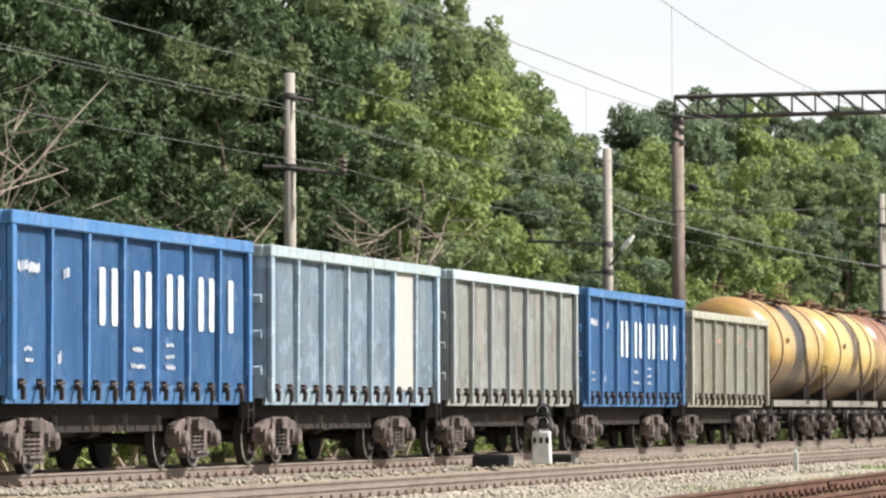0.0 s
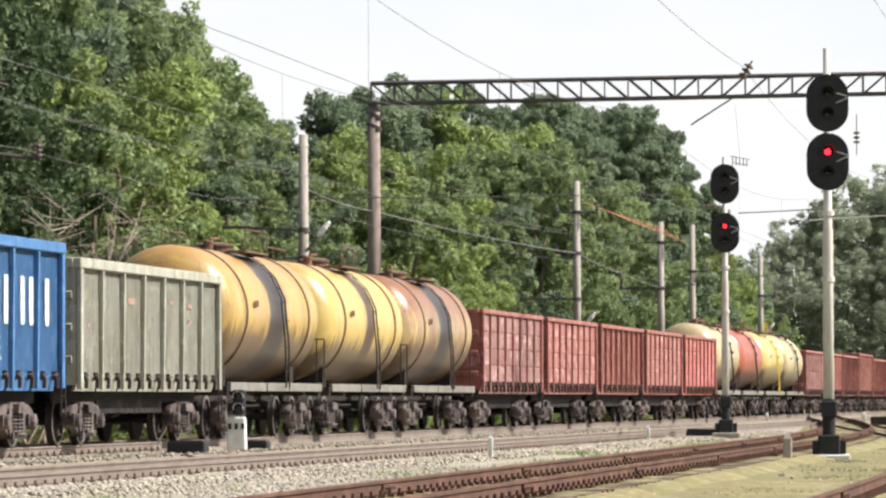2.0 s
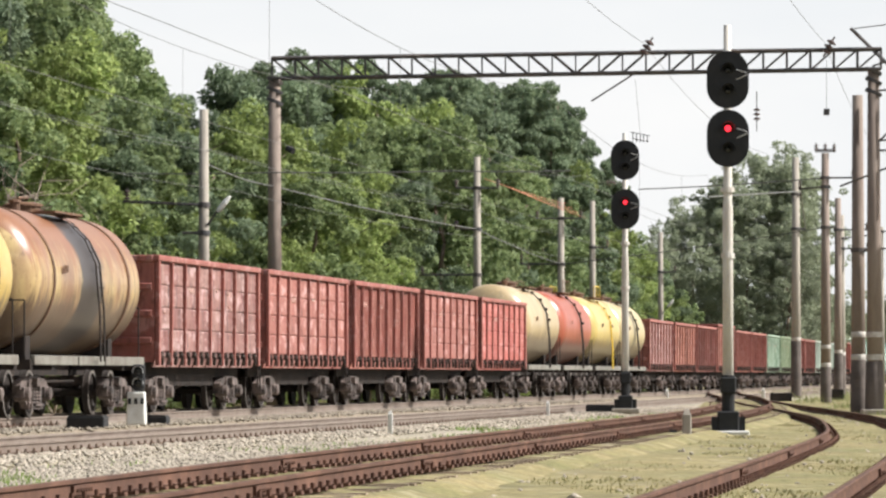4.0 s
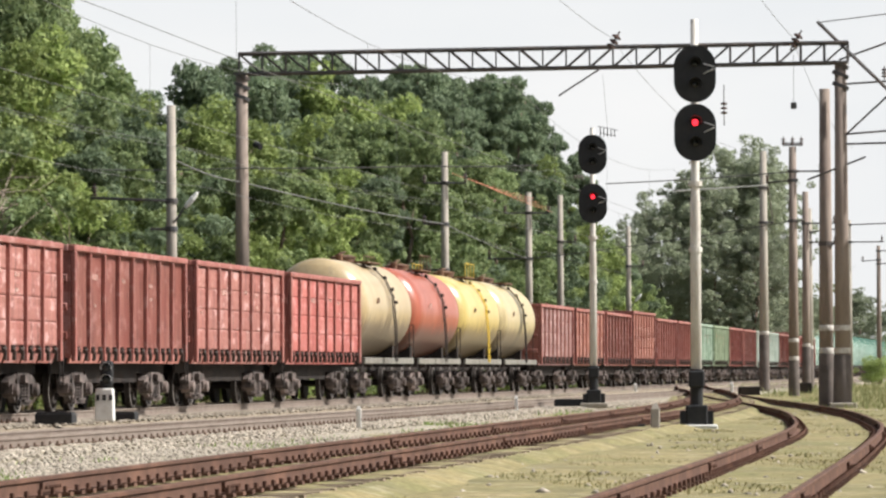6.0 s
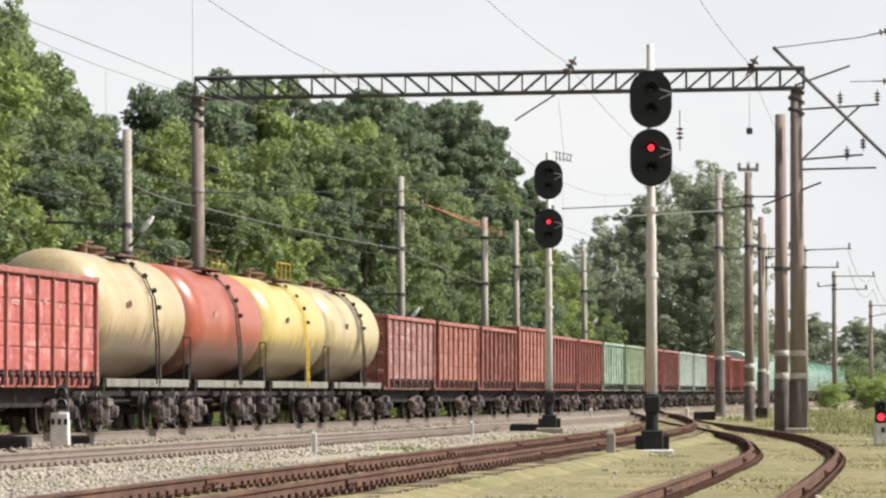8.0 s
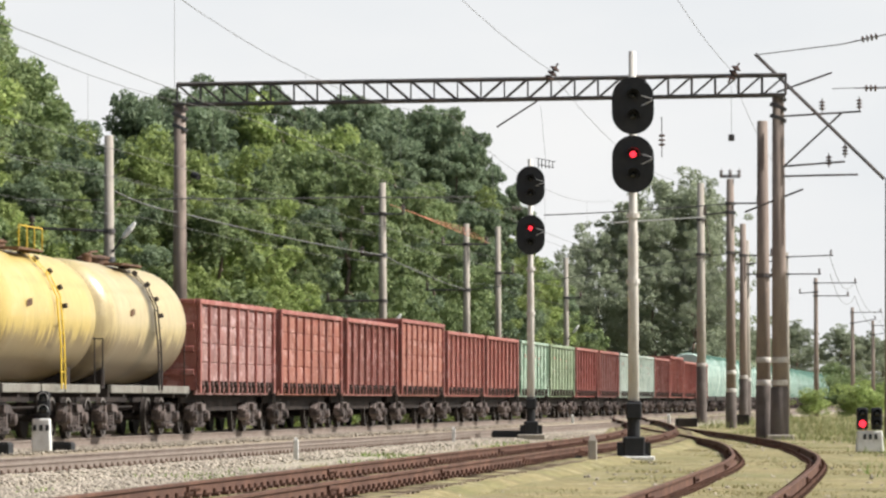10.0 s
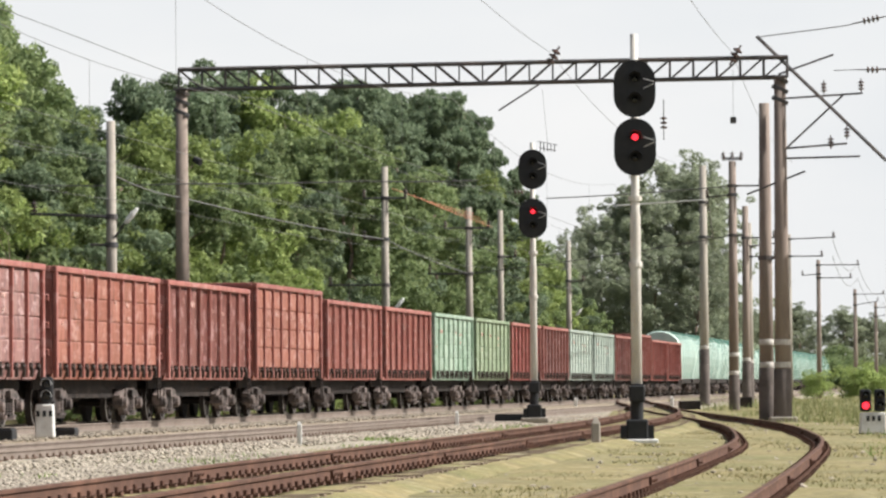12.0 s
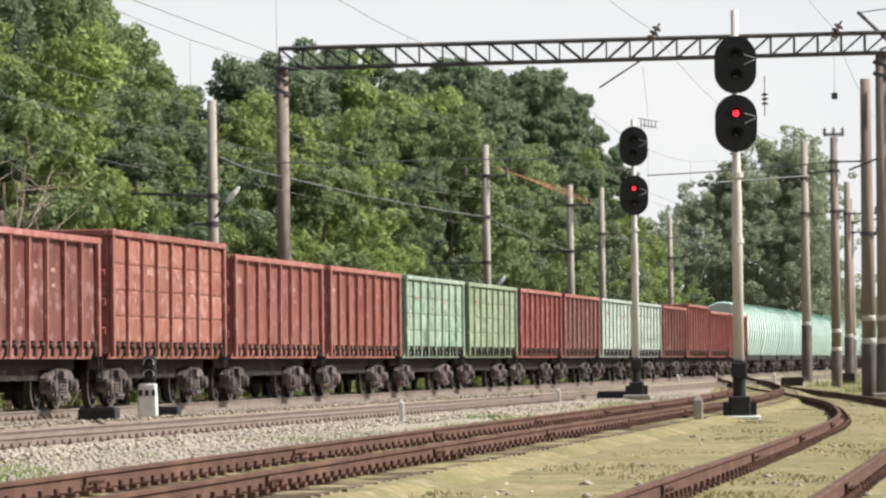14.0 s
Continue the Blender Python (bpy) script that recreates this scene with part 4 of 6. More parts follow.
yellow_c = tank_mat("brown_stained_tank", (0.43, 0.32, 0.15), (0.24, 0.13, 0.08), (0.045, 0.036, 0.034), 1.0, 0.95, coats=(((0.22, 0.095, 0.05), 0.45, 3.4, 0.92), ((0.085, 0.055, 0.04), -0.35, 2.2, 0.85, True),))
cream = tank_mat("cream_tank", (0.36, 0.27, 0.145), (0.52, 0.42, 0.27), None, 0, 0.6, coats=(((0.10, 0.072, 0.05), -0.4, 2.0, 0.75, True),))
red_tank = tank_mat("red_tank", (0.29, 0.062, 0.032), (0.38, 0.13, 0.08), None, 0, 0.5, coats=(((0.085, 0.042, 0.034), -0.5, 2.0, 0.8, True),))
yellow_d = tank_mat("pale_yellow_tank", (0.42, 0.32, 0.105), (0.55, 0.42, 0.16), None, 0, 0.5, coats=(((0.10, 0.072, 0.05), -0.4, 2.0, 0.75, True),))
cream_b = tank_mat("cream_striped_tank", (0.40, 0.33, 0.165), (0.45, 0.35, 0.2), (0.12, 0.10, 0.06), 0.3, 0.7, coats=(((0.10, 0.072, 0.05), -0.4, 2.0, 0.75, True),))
ladder_yellow = mat("ladder_yellow", (0.58, 0.40, 0.05), 0.5)
tank_trim = mat("tank_trim", (0.16, 0.09, 0.055), 0.7, second=(0.07, 0.05, 0.045), scale=3, amount=0.8)


TRAIN = []
COURSE = [(0.0, 63.12), (3.0, 12.90), (4.2, -7.0), (6.3, -42.0), (7.5, -61.9), (8.7, -81.9), (11.0, -120.05), (12.5, -144.6), (14.0, -169.0)]


def make_train():
    g = lambda *a, **k: (gondola(*a, **k), GL)
    make = []
    make.append(g(blue, blue, True, 6, "bright blue gondola wagon with large white painted blocks", "big"))
    make.append(g(pale_blue, chord_pale, True, 6, "faded pale blue gondola wagon with one white panel", "", odd_panel=5))
    # grey ribs and ends: shade put into a darker grey
    make.append(g(grey_paint, chord_pale, True, 6, "bleached grey gondola wagon with streaked sides", "", rib_colour=mat("grey_shaded", (0.27, 0.29, 0.29), 0.6)))
    make.append(g(blue, blue, True, 6, "blue gondola wagon with white painted blocks", "big"))
    make.append(g(olive, olive, False, 6, "olive grey gondola wagon with dusty sides", "small"))
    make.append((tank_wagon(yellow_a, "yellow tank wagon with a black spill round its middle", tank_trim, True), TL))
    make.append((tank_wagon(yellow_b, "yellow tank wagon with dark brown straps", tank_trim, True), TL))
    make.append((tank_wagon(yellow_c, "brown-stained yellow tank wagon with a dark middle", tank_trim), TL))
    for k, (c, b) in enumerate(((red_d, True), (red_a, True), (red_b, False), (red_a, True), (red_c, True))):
        make.append(g(c, red_shaded, False, 7, "red gondola wagon with %s sides" % ("pressed" if b else "flat ribbed"), "small", bosses=b, rib_colour=red_shaded))
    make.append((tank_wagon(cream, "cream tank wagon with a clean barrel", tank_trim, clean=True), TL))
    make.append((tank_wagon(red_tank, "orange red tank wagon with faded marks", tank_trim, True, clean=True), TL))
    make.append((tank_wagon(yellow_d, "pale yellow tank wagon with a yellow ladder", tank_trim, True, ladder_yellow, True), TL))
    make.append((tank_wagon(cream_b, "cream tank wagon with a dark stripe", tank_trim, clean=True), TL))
    reds = [(red_d, False, True, "dull maroon gondola wagon with pressed grey-stained sides"), (red_e, False, True, "orange-brown gondola wagon with pressed sides"),
            (red_a, False, False, "brick red gondola wagon with flat ribbed sides"), (red_e, True, True, "tall orange-brown gondola wagon with pressed sides"),
            (red_b, False, False, "rust red gondola wagon with close ribs"), (red_b, False, False, "rust red gondola wagon with close ribs"),
            (green_a, False, True, "light green gondola wagon with bleached patches"), (green_b, False, True, "sage green gondola wagon with worn paint"),
            (red_c, False, False, "bright red gondola wagon with flat ribbed sides"), (red_d, False, False, "dull maroon gondola wagon with flat ribbed sides"),
            (mint_pale, False, True, "bleached mint gondola wagon with worn paint"), (mint_pale, False, True, "bleached mint gondola wagon with worn paint"),
            (red_d, False, False, "dull maroon gondola wagon with flat ribbed sides"), (red_b, True, False, "tall rust red gondola wagon"),
            (red_c, False, False, "bright red gondola wagon with flat ribbed sides"), (red_c, False, False, "bright red gondola wagon with flat ribbed sides")]
    for c, tall, bosses, label in reds:
        rc = red_shaded if c in (red_a, red_b, red_c, red_d, red_e) else c
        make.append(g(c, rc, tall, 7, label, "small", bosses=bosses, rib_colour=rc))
    for k in range(20):
        make.append((hopper_wagon(mint, mint_shaded, "mint green hopper wagon with a rounded roof"), HL))
    s = 0.0
    for ob, length in make:
        TRAIN.append((ob, s))
        ob.matrix_basis = Matrix.Translation(on_line(s + COURSE[0][1])) @ pose(0, 0, 0, 0, 0, HEADING)
        s += length


make_train()


# ---- poles, gantry, signals ----
def taper_mesh(r0, r1, h):
    def build(bm):
        lathe(bm, [(0, r0), (h, r1)], "z", 14)
    return build


def insulator_mesh(bm):
    for k in range(3):
        lathe(bm, [(0.10 * k, 0.035), (0.10 * k + 0.02, 0.10), (0.10 * k + 0.05, 0.09), (0.10 * k + 0.08, 0.035)], "z", 10)
    rod(bm, (0, 0, -0.08), (0, 0, 0.36), 0.018, seg=6)


def band_mesh(r):
    def build(bm):
        lathe(bm, [(0, r), (0, r + 0.012), (0.28, r + 0.012), (0.28, r)], "z", 14, closed=False)
    return build


def bar(parent, name, a, b, r, material, seg=6, label=""):
    bm = bmesh.new()
    rod(bm, a, b, r, seg=seg)
    return part(name, bm, material, parent, label)


def pole(x, y, top, material, label, r=0.19, arms=(), bands=(), lamp=None, cap=False):
    """A tapered pole; arms: (height, length along x, rise)."""
    w = thing("overhead_line_pole", pose(x, y, GROUND_Z - 0.1), label, "pole", "poles of the overhead line")
    h = top - GROUND_Z + 0.1
    put("shaft", mesh_of(_lathed([(0, r * 1.25), (h, r * 0.85)]), "shaft", True), material, w)
    z0 = -(GROUND_Z - 0.1)
    for z, length, rise in arms:
        z += z0
        bar(w, "arm", (0, -0.12, z), (length, -0.12, z + rise), 0.045, gantry_mat)
        bar(w, "collar", (0, 0, z - 0.07), (0, 0, z + 0.07), r * 1.22, gantry_mat, 12)
        if abs(length) > 0.7:
            put("insulator", cached("insulator", insulator_mesh), porcelain, w, pose(length * 0.95, -0.12, z + rise + 0.05))
    for z in bands:
        put("painted_band", mesh_of(_lathed([(0, r * 1.2), (0.005, r * 1.22), (0.17, r * 1.22), (0.175, r * 1.2)]), "painted_band", True), band_paint, w, pose(0, 0, z + z0), "white painted band")
    if bands:
        put("tarred_foot", mesh_of(_lathed([(0, r * 1.32), (0.02, r * 1.34), (bands[-1] + z0 - 0.02, r * 1.26), (bands[-1] + z0, r * 1.2)]), "tarred_foot", True), tar_mat, w, None, "dark tarred foot of the pole")
    if lamp is not None:
        lz = lamp + z0
        bar(w, "lamp_arm", (0.1, -0.1, lz - 0.5), (0.45, -0.2, lz), 0.03, gantry_mat)
        bm = bmesh.new()
        lathe(bm, [(0, 0.04), (0.1, 0.075), (0.34, 0.085), (0.54, 0.05), (0.58, 0.02)], "z", 10)
        part("lamp_head", bm, lamp_shell, w, "white street lamp head", pose(0.40, -0.2, lz - 0.1, 0, 40, 0))
    if cap:
        for k in range(3):
            bar(w, "pin_arm", (-0.45, -0.1 + 0.1 * k, h + 0.05 + 0.06 * k), (0.45, -0.1 + 0.1 * k, h + 0.05 + 0.06 * k), 0.025, gantry_mat)
        for e in (-0.4, 0, 0.4):
            put("insulator", cached("insulator", insulator_mesh), porcelain, w, pose(e, 0, h + 0.1))
    return w


def _lathed(profile, seg=14):
    bm = bmesh.new()
    lathe(bm, profile, "z", seg)
    return bm


grey_pole, brown_pole = "weathered grey concrete pole with steel arms", "stained brown concrete pole with steel collars"
pole(-13.6, 96.5, 8.05, concrete, "weathered grey concrete pole with a wire arm", 0.13, ((6.05, -0.55, 0.03), (6.05, 1.2, -0.15), (7.55, 0.5, -0.1)))
pole(-9.45, 132, 8.43, concrete, "grey concrete pole with a street lamp", 0.15, ((5.7, -2.3, 0.1), (4.9, -0.6, 0)), lamp=5.6)
pole(-2.4, 192, 9.9, concrete, grey_pole, 0.16, ((8.6, 0.9, 0), (8.6, -0.9, 0), (6.9, -0.9, 0), (5.0, -2.4, 0.0)), lamp=4.1)
pole(1.25, 223.5, 9.4, concrete, grey_pole, 0.17, ((8.4, 1.0, 0), (8.4, -1.2, 0), (6.2, -2.0, 0)))
pole(2.95, 238, 9.8, concrete, grey_pole, 0.16, ((7.4, 0.8, 0),))
pole(7.5, 277, 9.4, concrete, grey_pole, 0.16, ((7.0, 0.9, 0),), lamp=5.0)
pole(10.0, 143.6, 9.5, concrete_dark, brown_pole, 0.19, ((4.7, 0.3, 0),), (2.0, 1.3))
pole(13.5, 240, 12.1, concrete, "grey concrete pole with dark collars", 0.21, ((10.2, 0.3, 0), (8.4, 0.5, 0)), (2.6,))
pole(12.9, 206, 10.7, concrete_dark, "brown pole with a crown of pin insulators", 0.19, ((9.6, 1.3, 0), (9.2, -1.2, -0.1), (7.4, 0.5, 0)), (2.0, 1.2), cap=True)
pole(16.2, 248, 10.3, concrete_dark, brown_pole, 0.19, ((8.6, 1.6, 0),), (2.0,))
pole(18.1, 274, 10.3, concrete, grey_pole, 0.19, ((8.9, 1.8, 0.2), (8.3, 1.6, 0)), (2.0,))
pole(22.1, 296, 10.3, concrete, grey_pole, 0.16, ((10.0, 3.0, 0.1), (8.9, 2.2, 0)))
pole(29.0, 358, 10.3, concrete_dark, brown_pole, 0.17, ((9.9, 3.2, 0), (9.2, -1.3, -0.1), (8.9, 2.6, 0)))
pole(41.5, 467, 10.2, concrete_dark, brown_pole, 0.19, ((9.7, 3, 0), (8.6, 2.4, 0.4)))
pole(51.4, 551, 10.3, concrete_dark, brown_pole, 0.2, ((9.7, 3, 0), (8.6, 2.4, 0.4)))
pole(13.9, 143, 7.7, concrete_dark, brown_pole, 0.18)


def gantry():
    a, b = Vector((-8.15, 143.4, 0)), Vector((10.68, 143.0, 0))
    w = thing("overhead_line_gantry", Matrix(), "dark steel lattice gantry spanning the tracks", "gantry")
    for p, top in ((Vector((-8.07, 143.4, 0)), 10.03), (Vector((10.45, 143.0, 0)), 10.25)):
        bm = _lathed([(0, 0.25), (top - GROUND_Z + 0.1, 0.18)])
        part("post", bm, concrete_dark, w, "brown stained concrete post", Matrix.Translation((p.x, p.y, GROUND_Z - 0.1)), True)
        for z in (top - 0.05, top - 0.35, top - 0.7):
            bar(w, "collar", (p.x - 0.02, p.y, z - 0.05), (p.x + 0.02, p.y, z + 0.05), 0.27, gantry_mat, 12)
    for z in (1.3, 2.0):
        bar(w, "painted_band", (10.45, 143.0, z), (10.45, 143.0, z + 0.17), 0.262, band_paint, 14, "white painted band")
    part("tarred_foot", _lathed([(0, 0.29), (0.02, 0.30), (1.72, 0.272), (1.74, 0.25)]), tar_mat, w, "dark tarred foot of the post", pose(10.45, 143.0, GROUND_Z - 0.1), True)
    bm = bmesh.new()
    box(bm, -0.42, 0.42, -0.4, 0.4, 0.0, 0.26)
    bevel_all(bm, 0.03)
    part("footing", bm, concrete, w, "low grey concrete footing", pose(10.45, 143.0, GROUND_Z - 0.1))
    lo = lambda u: 10.04 + 0.23 * u
    hi = lambda u: 10.67 + 0.22 * u
    for dy in (-0.28, 0.28):
        for f in (lo, hi):
            bar(w, "chord", (a.x, a.y + dy, f(0)), (b.x, b.y + dy, f(1)), 0.05, gantry_mat, 4)
    n = 26
    for k in range(n + 1):
        u = k / n
        p = a.lerp(b, u)
        for dy in (-0.28, 0.28):
            bar(w, "upright", (p.x, p.y + dy, lo(u)), (p.x, p.y + dy, hi(u)), 0.022, gantry_mat, 4)
            if k < n:
                q = a.lerp(b, (k + 1) / n)
                up = k >= n / 2
                bar(w, "diagonal", (p.x, p.y + dy, lo(u) if up else hi(u)), (q.x, q.y + dy, hi((k + 1) / n) if up else lo((k + 1) / n)), 0.028, gantry_mat, 4)
        bar(w, "cross_bar", (p.x, p.y - 0.28, hi(u)), (p.x, p.y + 0.28, hi(u)), 0.022, gantry_mat, 4)
    # feeder boom past the end, and brackets below
    bar(w, "boom", (9.73, 142.8, 11.53), (13.7, 142.8, 7.65), 0.06, gantry_mat)
    for x0, z0, x1, z1 in ((10.5, 9.6, 13.0, 9.75), (10.5, 7.95, 12.4, 9.7), (10.5, 8.05, 12.5, 8.2), (10.5, 7.75, 12.9, 7.8), (10.4, 10.35, 12.1, 10.95), (9.4, 6.65, 11.2, 7.35)):
        bar(w, "bracket", (x0, 142.9, z0), (x1, 142.9, z1), 0.035, gantry_mat)
    for x, z in ((11.8, 9.8), (12.95, 9.85), (12.5, 8.4), (12.0, 8.1)):
        put("insulator", cached("insulator", insulator_mesh), porcelain, w, pose(x, 142.9, z))
    for x in (3.35, 8.95):
        put("insulator", cached("insulator", insulator_mesh), porcelain, w, pose(x, 142.7, 10.75, 0, 30, 0) @ Matrix.Diagonal((1.6, 1.6, 1.6, 1)))
    bar(w, "steady_arm", (3.0, 143, 10.1), (1.75, 143, 9.3), 0.03, gantry_mat)
    bar(w, "flood_lamp", (-7.65, 142.9, 7.85), (-7.45, 142.75, 7.75), 0.10, black_mat, 12, "small dark floodlight")


gantry()


def shield_mesh(bw, bh):
    """Background shield: a plate with half-round ends and a turned rim."""
    def build(bm):
        r = bw / 2
        out = [(r * math.cos(radians(a)), bh / 2 - r + r * math.sin(radians(a))) for a in range(0, 181, 15)]
        out += [(r * math.cos(radians(a)), -bh / 2 + r + r * math.sin(radians(a))) for a in range(180, 361, 15)]
        f = [bm.verts.new((x, -0.03, z)) for x, z in out]
        g = [bm.verts.new((x, 0.03, z)) for x, z in out]
        bm.faces.new(f[::-1])
        bm.faces.new(g)
        for k in range(len(out)):
            bm.faces.new((f[k], f[(k + 1) % len(out)], g[(k + 1) % len(out)], g[k]))
        bmesh.ops.recalc_face_normals(bm, faces=list(bm.faces))
    return build


def visor_mesh(bm):
    """Half-round hood over a lens."""
    seg = 14
    rows = []
    for y, r in ((0.0, 0.13), (-0.30, 0.14)):
        rows.append([(r * math.cos(radians(-20 + 220 * k / seg)), y, r * math.sin(radians(-20 + 220 * k / seg))) for k in range(seg + 1)])
    o = [[bm.verts.new(v) for v in row] for row in rows]
    i = [[bm.verts.new((v[0] * 0.94, v[1], v[2] * 0.94)) for v in row] for row in rows]
    for k in range(seg):
        bm.faces.new((o[0][k], o[0][k + 1], o[1][k + 1], o[1][k]))
        bm.faces.new((i[0][k], i[1][k], i[1][k + 1], i[0][k + 1]))
        bm.faces.new((o[1][k], o[1][k + 1], i[1][k + 1], i[1][k]))


def lens_mesh(r):
    def build(bm):
        lathe(bm, [(0.0, r), (-0.02, r * 0.9), (-0.035, r * 0.5), (-0.04, 0.01)], "y", 16)
    return build


def signal_head(parent, z, bw, bh, lit):
    h = put("signal_head", cached("shield%.2f" % bw, shield_mesh(bw, bh)), black_mat, parent, pose(0, -0.16, z), "black oval signal head")
    bm = bmesh.new()
    box(bm, -0.16, 0.16, 0.03, 0.26, -bh * 0.36, bh * 0.36)
    bevel_all(bm, 0.02)
    part("lamp_case", bm, black_mat, h)
    for dz, on in ((bh * 0.17, lit), (-bh * 0.19, False)):
        put("lens", cached("lens", lens_mesh(0.066)), red_lamp if on else lens_dark, h, pose(0.0, -0.032, dz), "glowing red lens" if on else "")
        put("visor", cached("visor", visor_mesh), black_mat, h, pose(0, -0.03, dz))
    for dz in (bh * 0.12, -bh * 0.05):
        bm = bmesh.new()
        rod(bm, (bw * 0.20, -0.2, dz + 0.05), (bw * 0.44, -0.34, dz - 0.02 if dz > 0 else dz + 0.14), 0.012, seg=6)
        part("visor_stay", bm, visor_edge, h)


def mast_signal(x, y, base_z, tip, heads, bw, bh, label, foot=True):
    w = thing("signal_mast", pose(x, y, base_z), label, "railway signal", "red mast signals")
    part("mast", _lathed([(0, 0.115), (tip * 0.55, 0.105), (tip * 0.56, 0.09), (tip, 0.075)], 16), mast_mat, w, "", None, True)
    for k, z in enumerate(heads):
        signal_head(w, z, bw, bh, k == 1)
    for z in (heads[1] - 1.05, heads[1] - 2.4):
        bar(w, "clamp", (0, 0, z - 0.05), (0, 0, z + 0.05), 0.14, mast_mat, 12)
    for e in (-0.28, 0.28):
        bar(w, "head_bracket", (e, 0.05, heads[0] + bh * 0.35), (0, 0.05, heads[0] + bh * 0.52), 0.02, gantry_mat)
    bm = bmesh.new()
    box(bm, -0.22, 0.22, -0.26, 0.20, 0.0, 0.42)
    bevel_all(bm, 0.03)
    part("cable_box", bm, black_mat, w, "black cast base box")
    bm = bmesh.new()
    box(bm, -0.16, 0.16, -0.28, -0.02, 0.78, 1.12)
    bevel_all(bm, 0.03)
    part("relay_case", bm, black_mat, w)
    bar(w, "black_sleeve", (0, 0, 0.4), (0, 0, 1.15), 0.135, black_mat, 14)
    for s in ((0.02, 0.30), (0.30, 0.02)):
        bm = bmesh.new()
        vs = box(bm, -0.34, -0.16, -0.2, 0.16, 0.0, 0.30)
        part("base_lug", bm, black_mat, w, "", pose(0, 0, 0, 0, 0, 0 if s[0] < 0.1 else 180))
    bm = bmesh.new()
    box(bm, -0.42, 0.42, -0.36, 0.30, -0.14, 0.02)
    bevel_all(bm, 0.025)
    part("footing", bm, white_mat if foot else concrete, w, "whitewashed concrete footing" if foot else "")
    return w


mast_signal(3.95, 95.0, GROUND_Z + 0.06, 7.95 - GROUND_Z, (7.2, 6.0), 0.86, 1.18, "tall mast signal with two black heads showing red")
mast_signal(2.76, 142.0, -0.20, 8.25 + 0.2, (7.62, 6.12), 0.87, 1.22, "mast signal with two black heads showing red", False)


def dwarf_signal(x, y, z, bw, bh, heads, label, number=True):
    w = thing("dwarf_signal", pose(x, y, z), label, "railway signal", "dwarf signals")
    bm = bmesh.new()
    vs = box(bm, -bw / 2, bw / 2, -0.2, 0.2, 0, bh)
    for v in vs:
        if v.co.z > 0.1:
            v.co.x *= 0.9
            v.co.y *= 0.85
    bevel_all(bm, 0.035, 2)
    part("plinth", bm, white_mat, w, "whitewashed concrete plinth")
    if number:
        for k in range(3):
            bm = bmesh.new()
            box(bm, -0.035, 0.035, -0.006, 0.006, -0.06, 0.06)
            part("number_bar", bm, black_mat, w, "", pose(-0.13 + 0.13 * k, -0.196, bh * 0.72, -2, 0, 0))
    for dx, dz, on in heads:
        bm = bmesh.new()
        box(bm, -0.13, 0.13, -0.10, 0.12, -0.26, 0.26)
        bevel_all(bm, 0.05, 2)
        h = part("signal_head", bm, black_mat, w, "", pose(dx, 0, bh + dz))
        for e, lit in ((0.12, False), (-0.12, on)):
            put("lens", cached("lens_small", lens_mesh(0.085)), red_lamp if lit else lens_dark, h, pose(0, -0.105, e), "glowing red lens" if lit else "")
            # number 2: grey visors, the sunlit rims put into the colour
            put("visor", cached("visor", visor_mesh), black_mat if number != 2 else visor_edge, h, pose(0, -0.10, e) @ Matrix.Diagonal((0.8, 0.6, 0.8, 1)))
    return w


dwarf_signal(-8.18, 95.0, -0.18, 0.40, 0.68, ((0.04, 0.30, False),), "white plinth dwarf signal with a dark head", 2)
dwarf_signal(10.02, 108.4, GROUND_Z, 0.64, 0.50, ((-0.17, 0.28, True), (0.17, 0.28, False)), "white block dwarf signal glowing red")


def box_thing(name, x, y, z, sx, sy, sz, material, label, category, turn=0.0, b=0.02):
    w = thing(name, pose(x, y, z, 0, 0, turn), label, category)
    bm = bmesh.new()
    box(bm, -sx / 2, sx / 2, -sy / 2, sy / 2, 0, sz)
    bevel_all(bm, b, 2)
    part("case", bm, material, w)
    bm = bmesh.new()
    box(bm, -sx * 0.46, sx * 0.46, -sy * 0.46, sy * 0.46, sz - 0.002, sz + 0.03)
    part("lid", bm, material, w)
    return w


box_thing("cable_box", -8.85, 91.5, -0.20, 0.75, 0.5, 0.22, black_mat, "low black track cable box on ballast", "cable box", -6)
box_thing("cable_box", -8.1, 98.5, -0.20, 0.6, 0.45, 0.16, black_mat, "low black track cable box on ballast", "cable box", -6)
box_thing("cable_box", 2.55, 89.0, GROUND_Z, 0.32, 0.3, 0.13, black_mat, "small black cable box in the grass", "cable box", 5)
box_thing("cable_box", 2.0, 142.2, -0.28, 0.9, 0.5, 0.18, black_mat, "black cable trough at the signal foot", "cable box", 0)
box_thing("cable_box", 14.6, 226, GROUND_Z, 0.8, 0.6, 0.5, steel_dark, "dark switch box beside a pole", "cable box", 0)
box_thing("switch_machine", 10.9, 206, GROUND_Z + 0.05, 0.9, 0.5, 0.35, steel_dark, "dark point machine beside the rails", "switch machine", 10)


def peg(x, y, z, h, r, material, label):
    w = thing("marker_post", pose(x, y, z), label, "marker post", "short marker posts")
    bm = bmesh.new()
    vs = box(bm, -r, r, -r, r, -0.05, h)
    bevel_all(bm, r * 0.25)
    part("post", bm, material, w)
    bm = bmesh.new()
    vs = box(bm, -r * 0.9, r * 0.9, -r * 0.9, r * 0.9, h - 0.01, h + r)
    for v in vs:
        if v.co.z > h:
            v.co.x *= 0.4
            v.co.y *= 0.4
    part("cap", bm, material, w)


peg(-2.93, 93.7, GROUND_Z + 0.03, 0.42, 0.05, white_mat, "white clearance marker post in ballast")
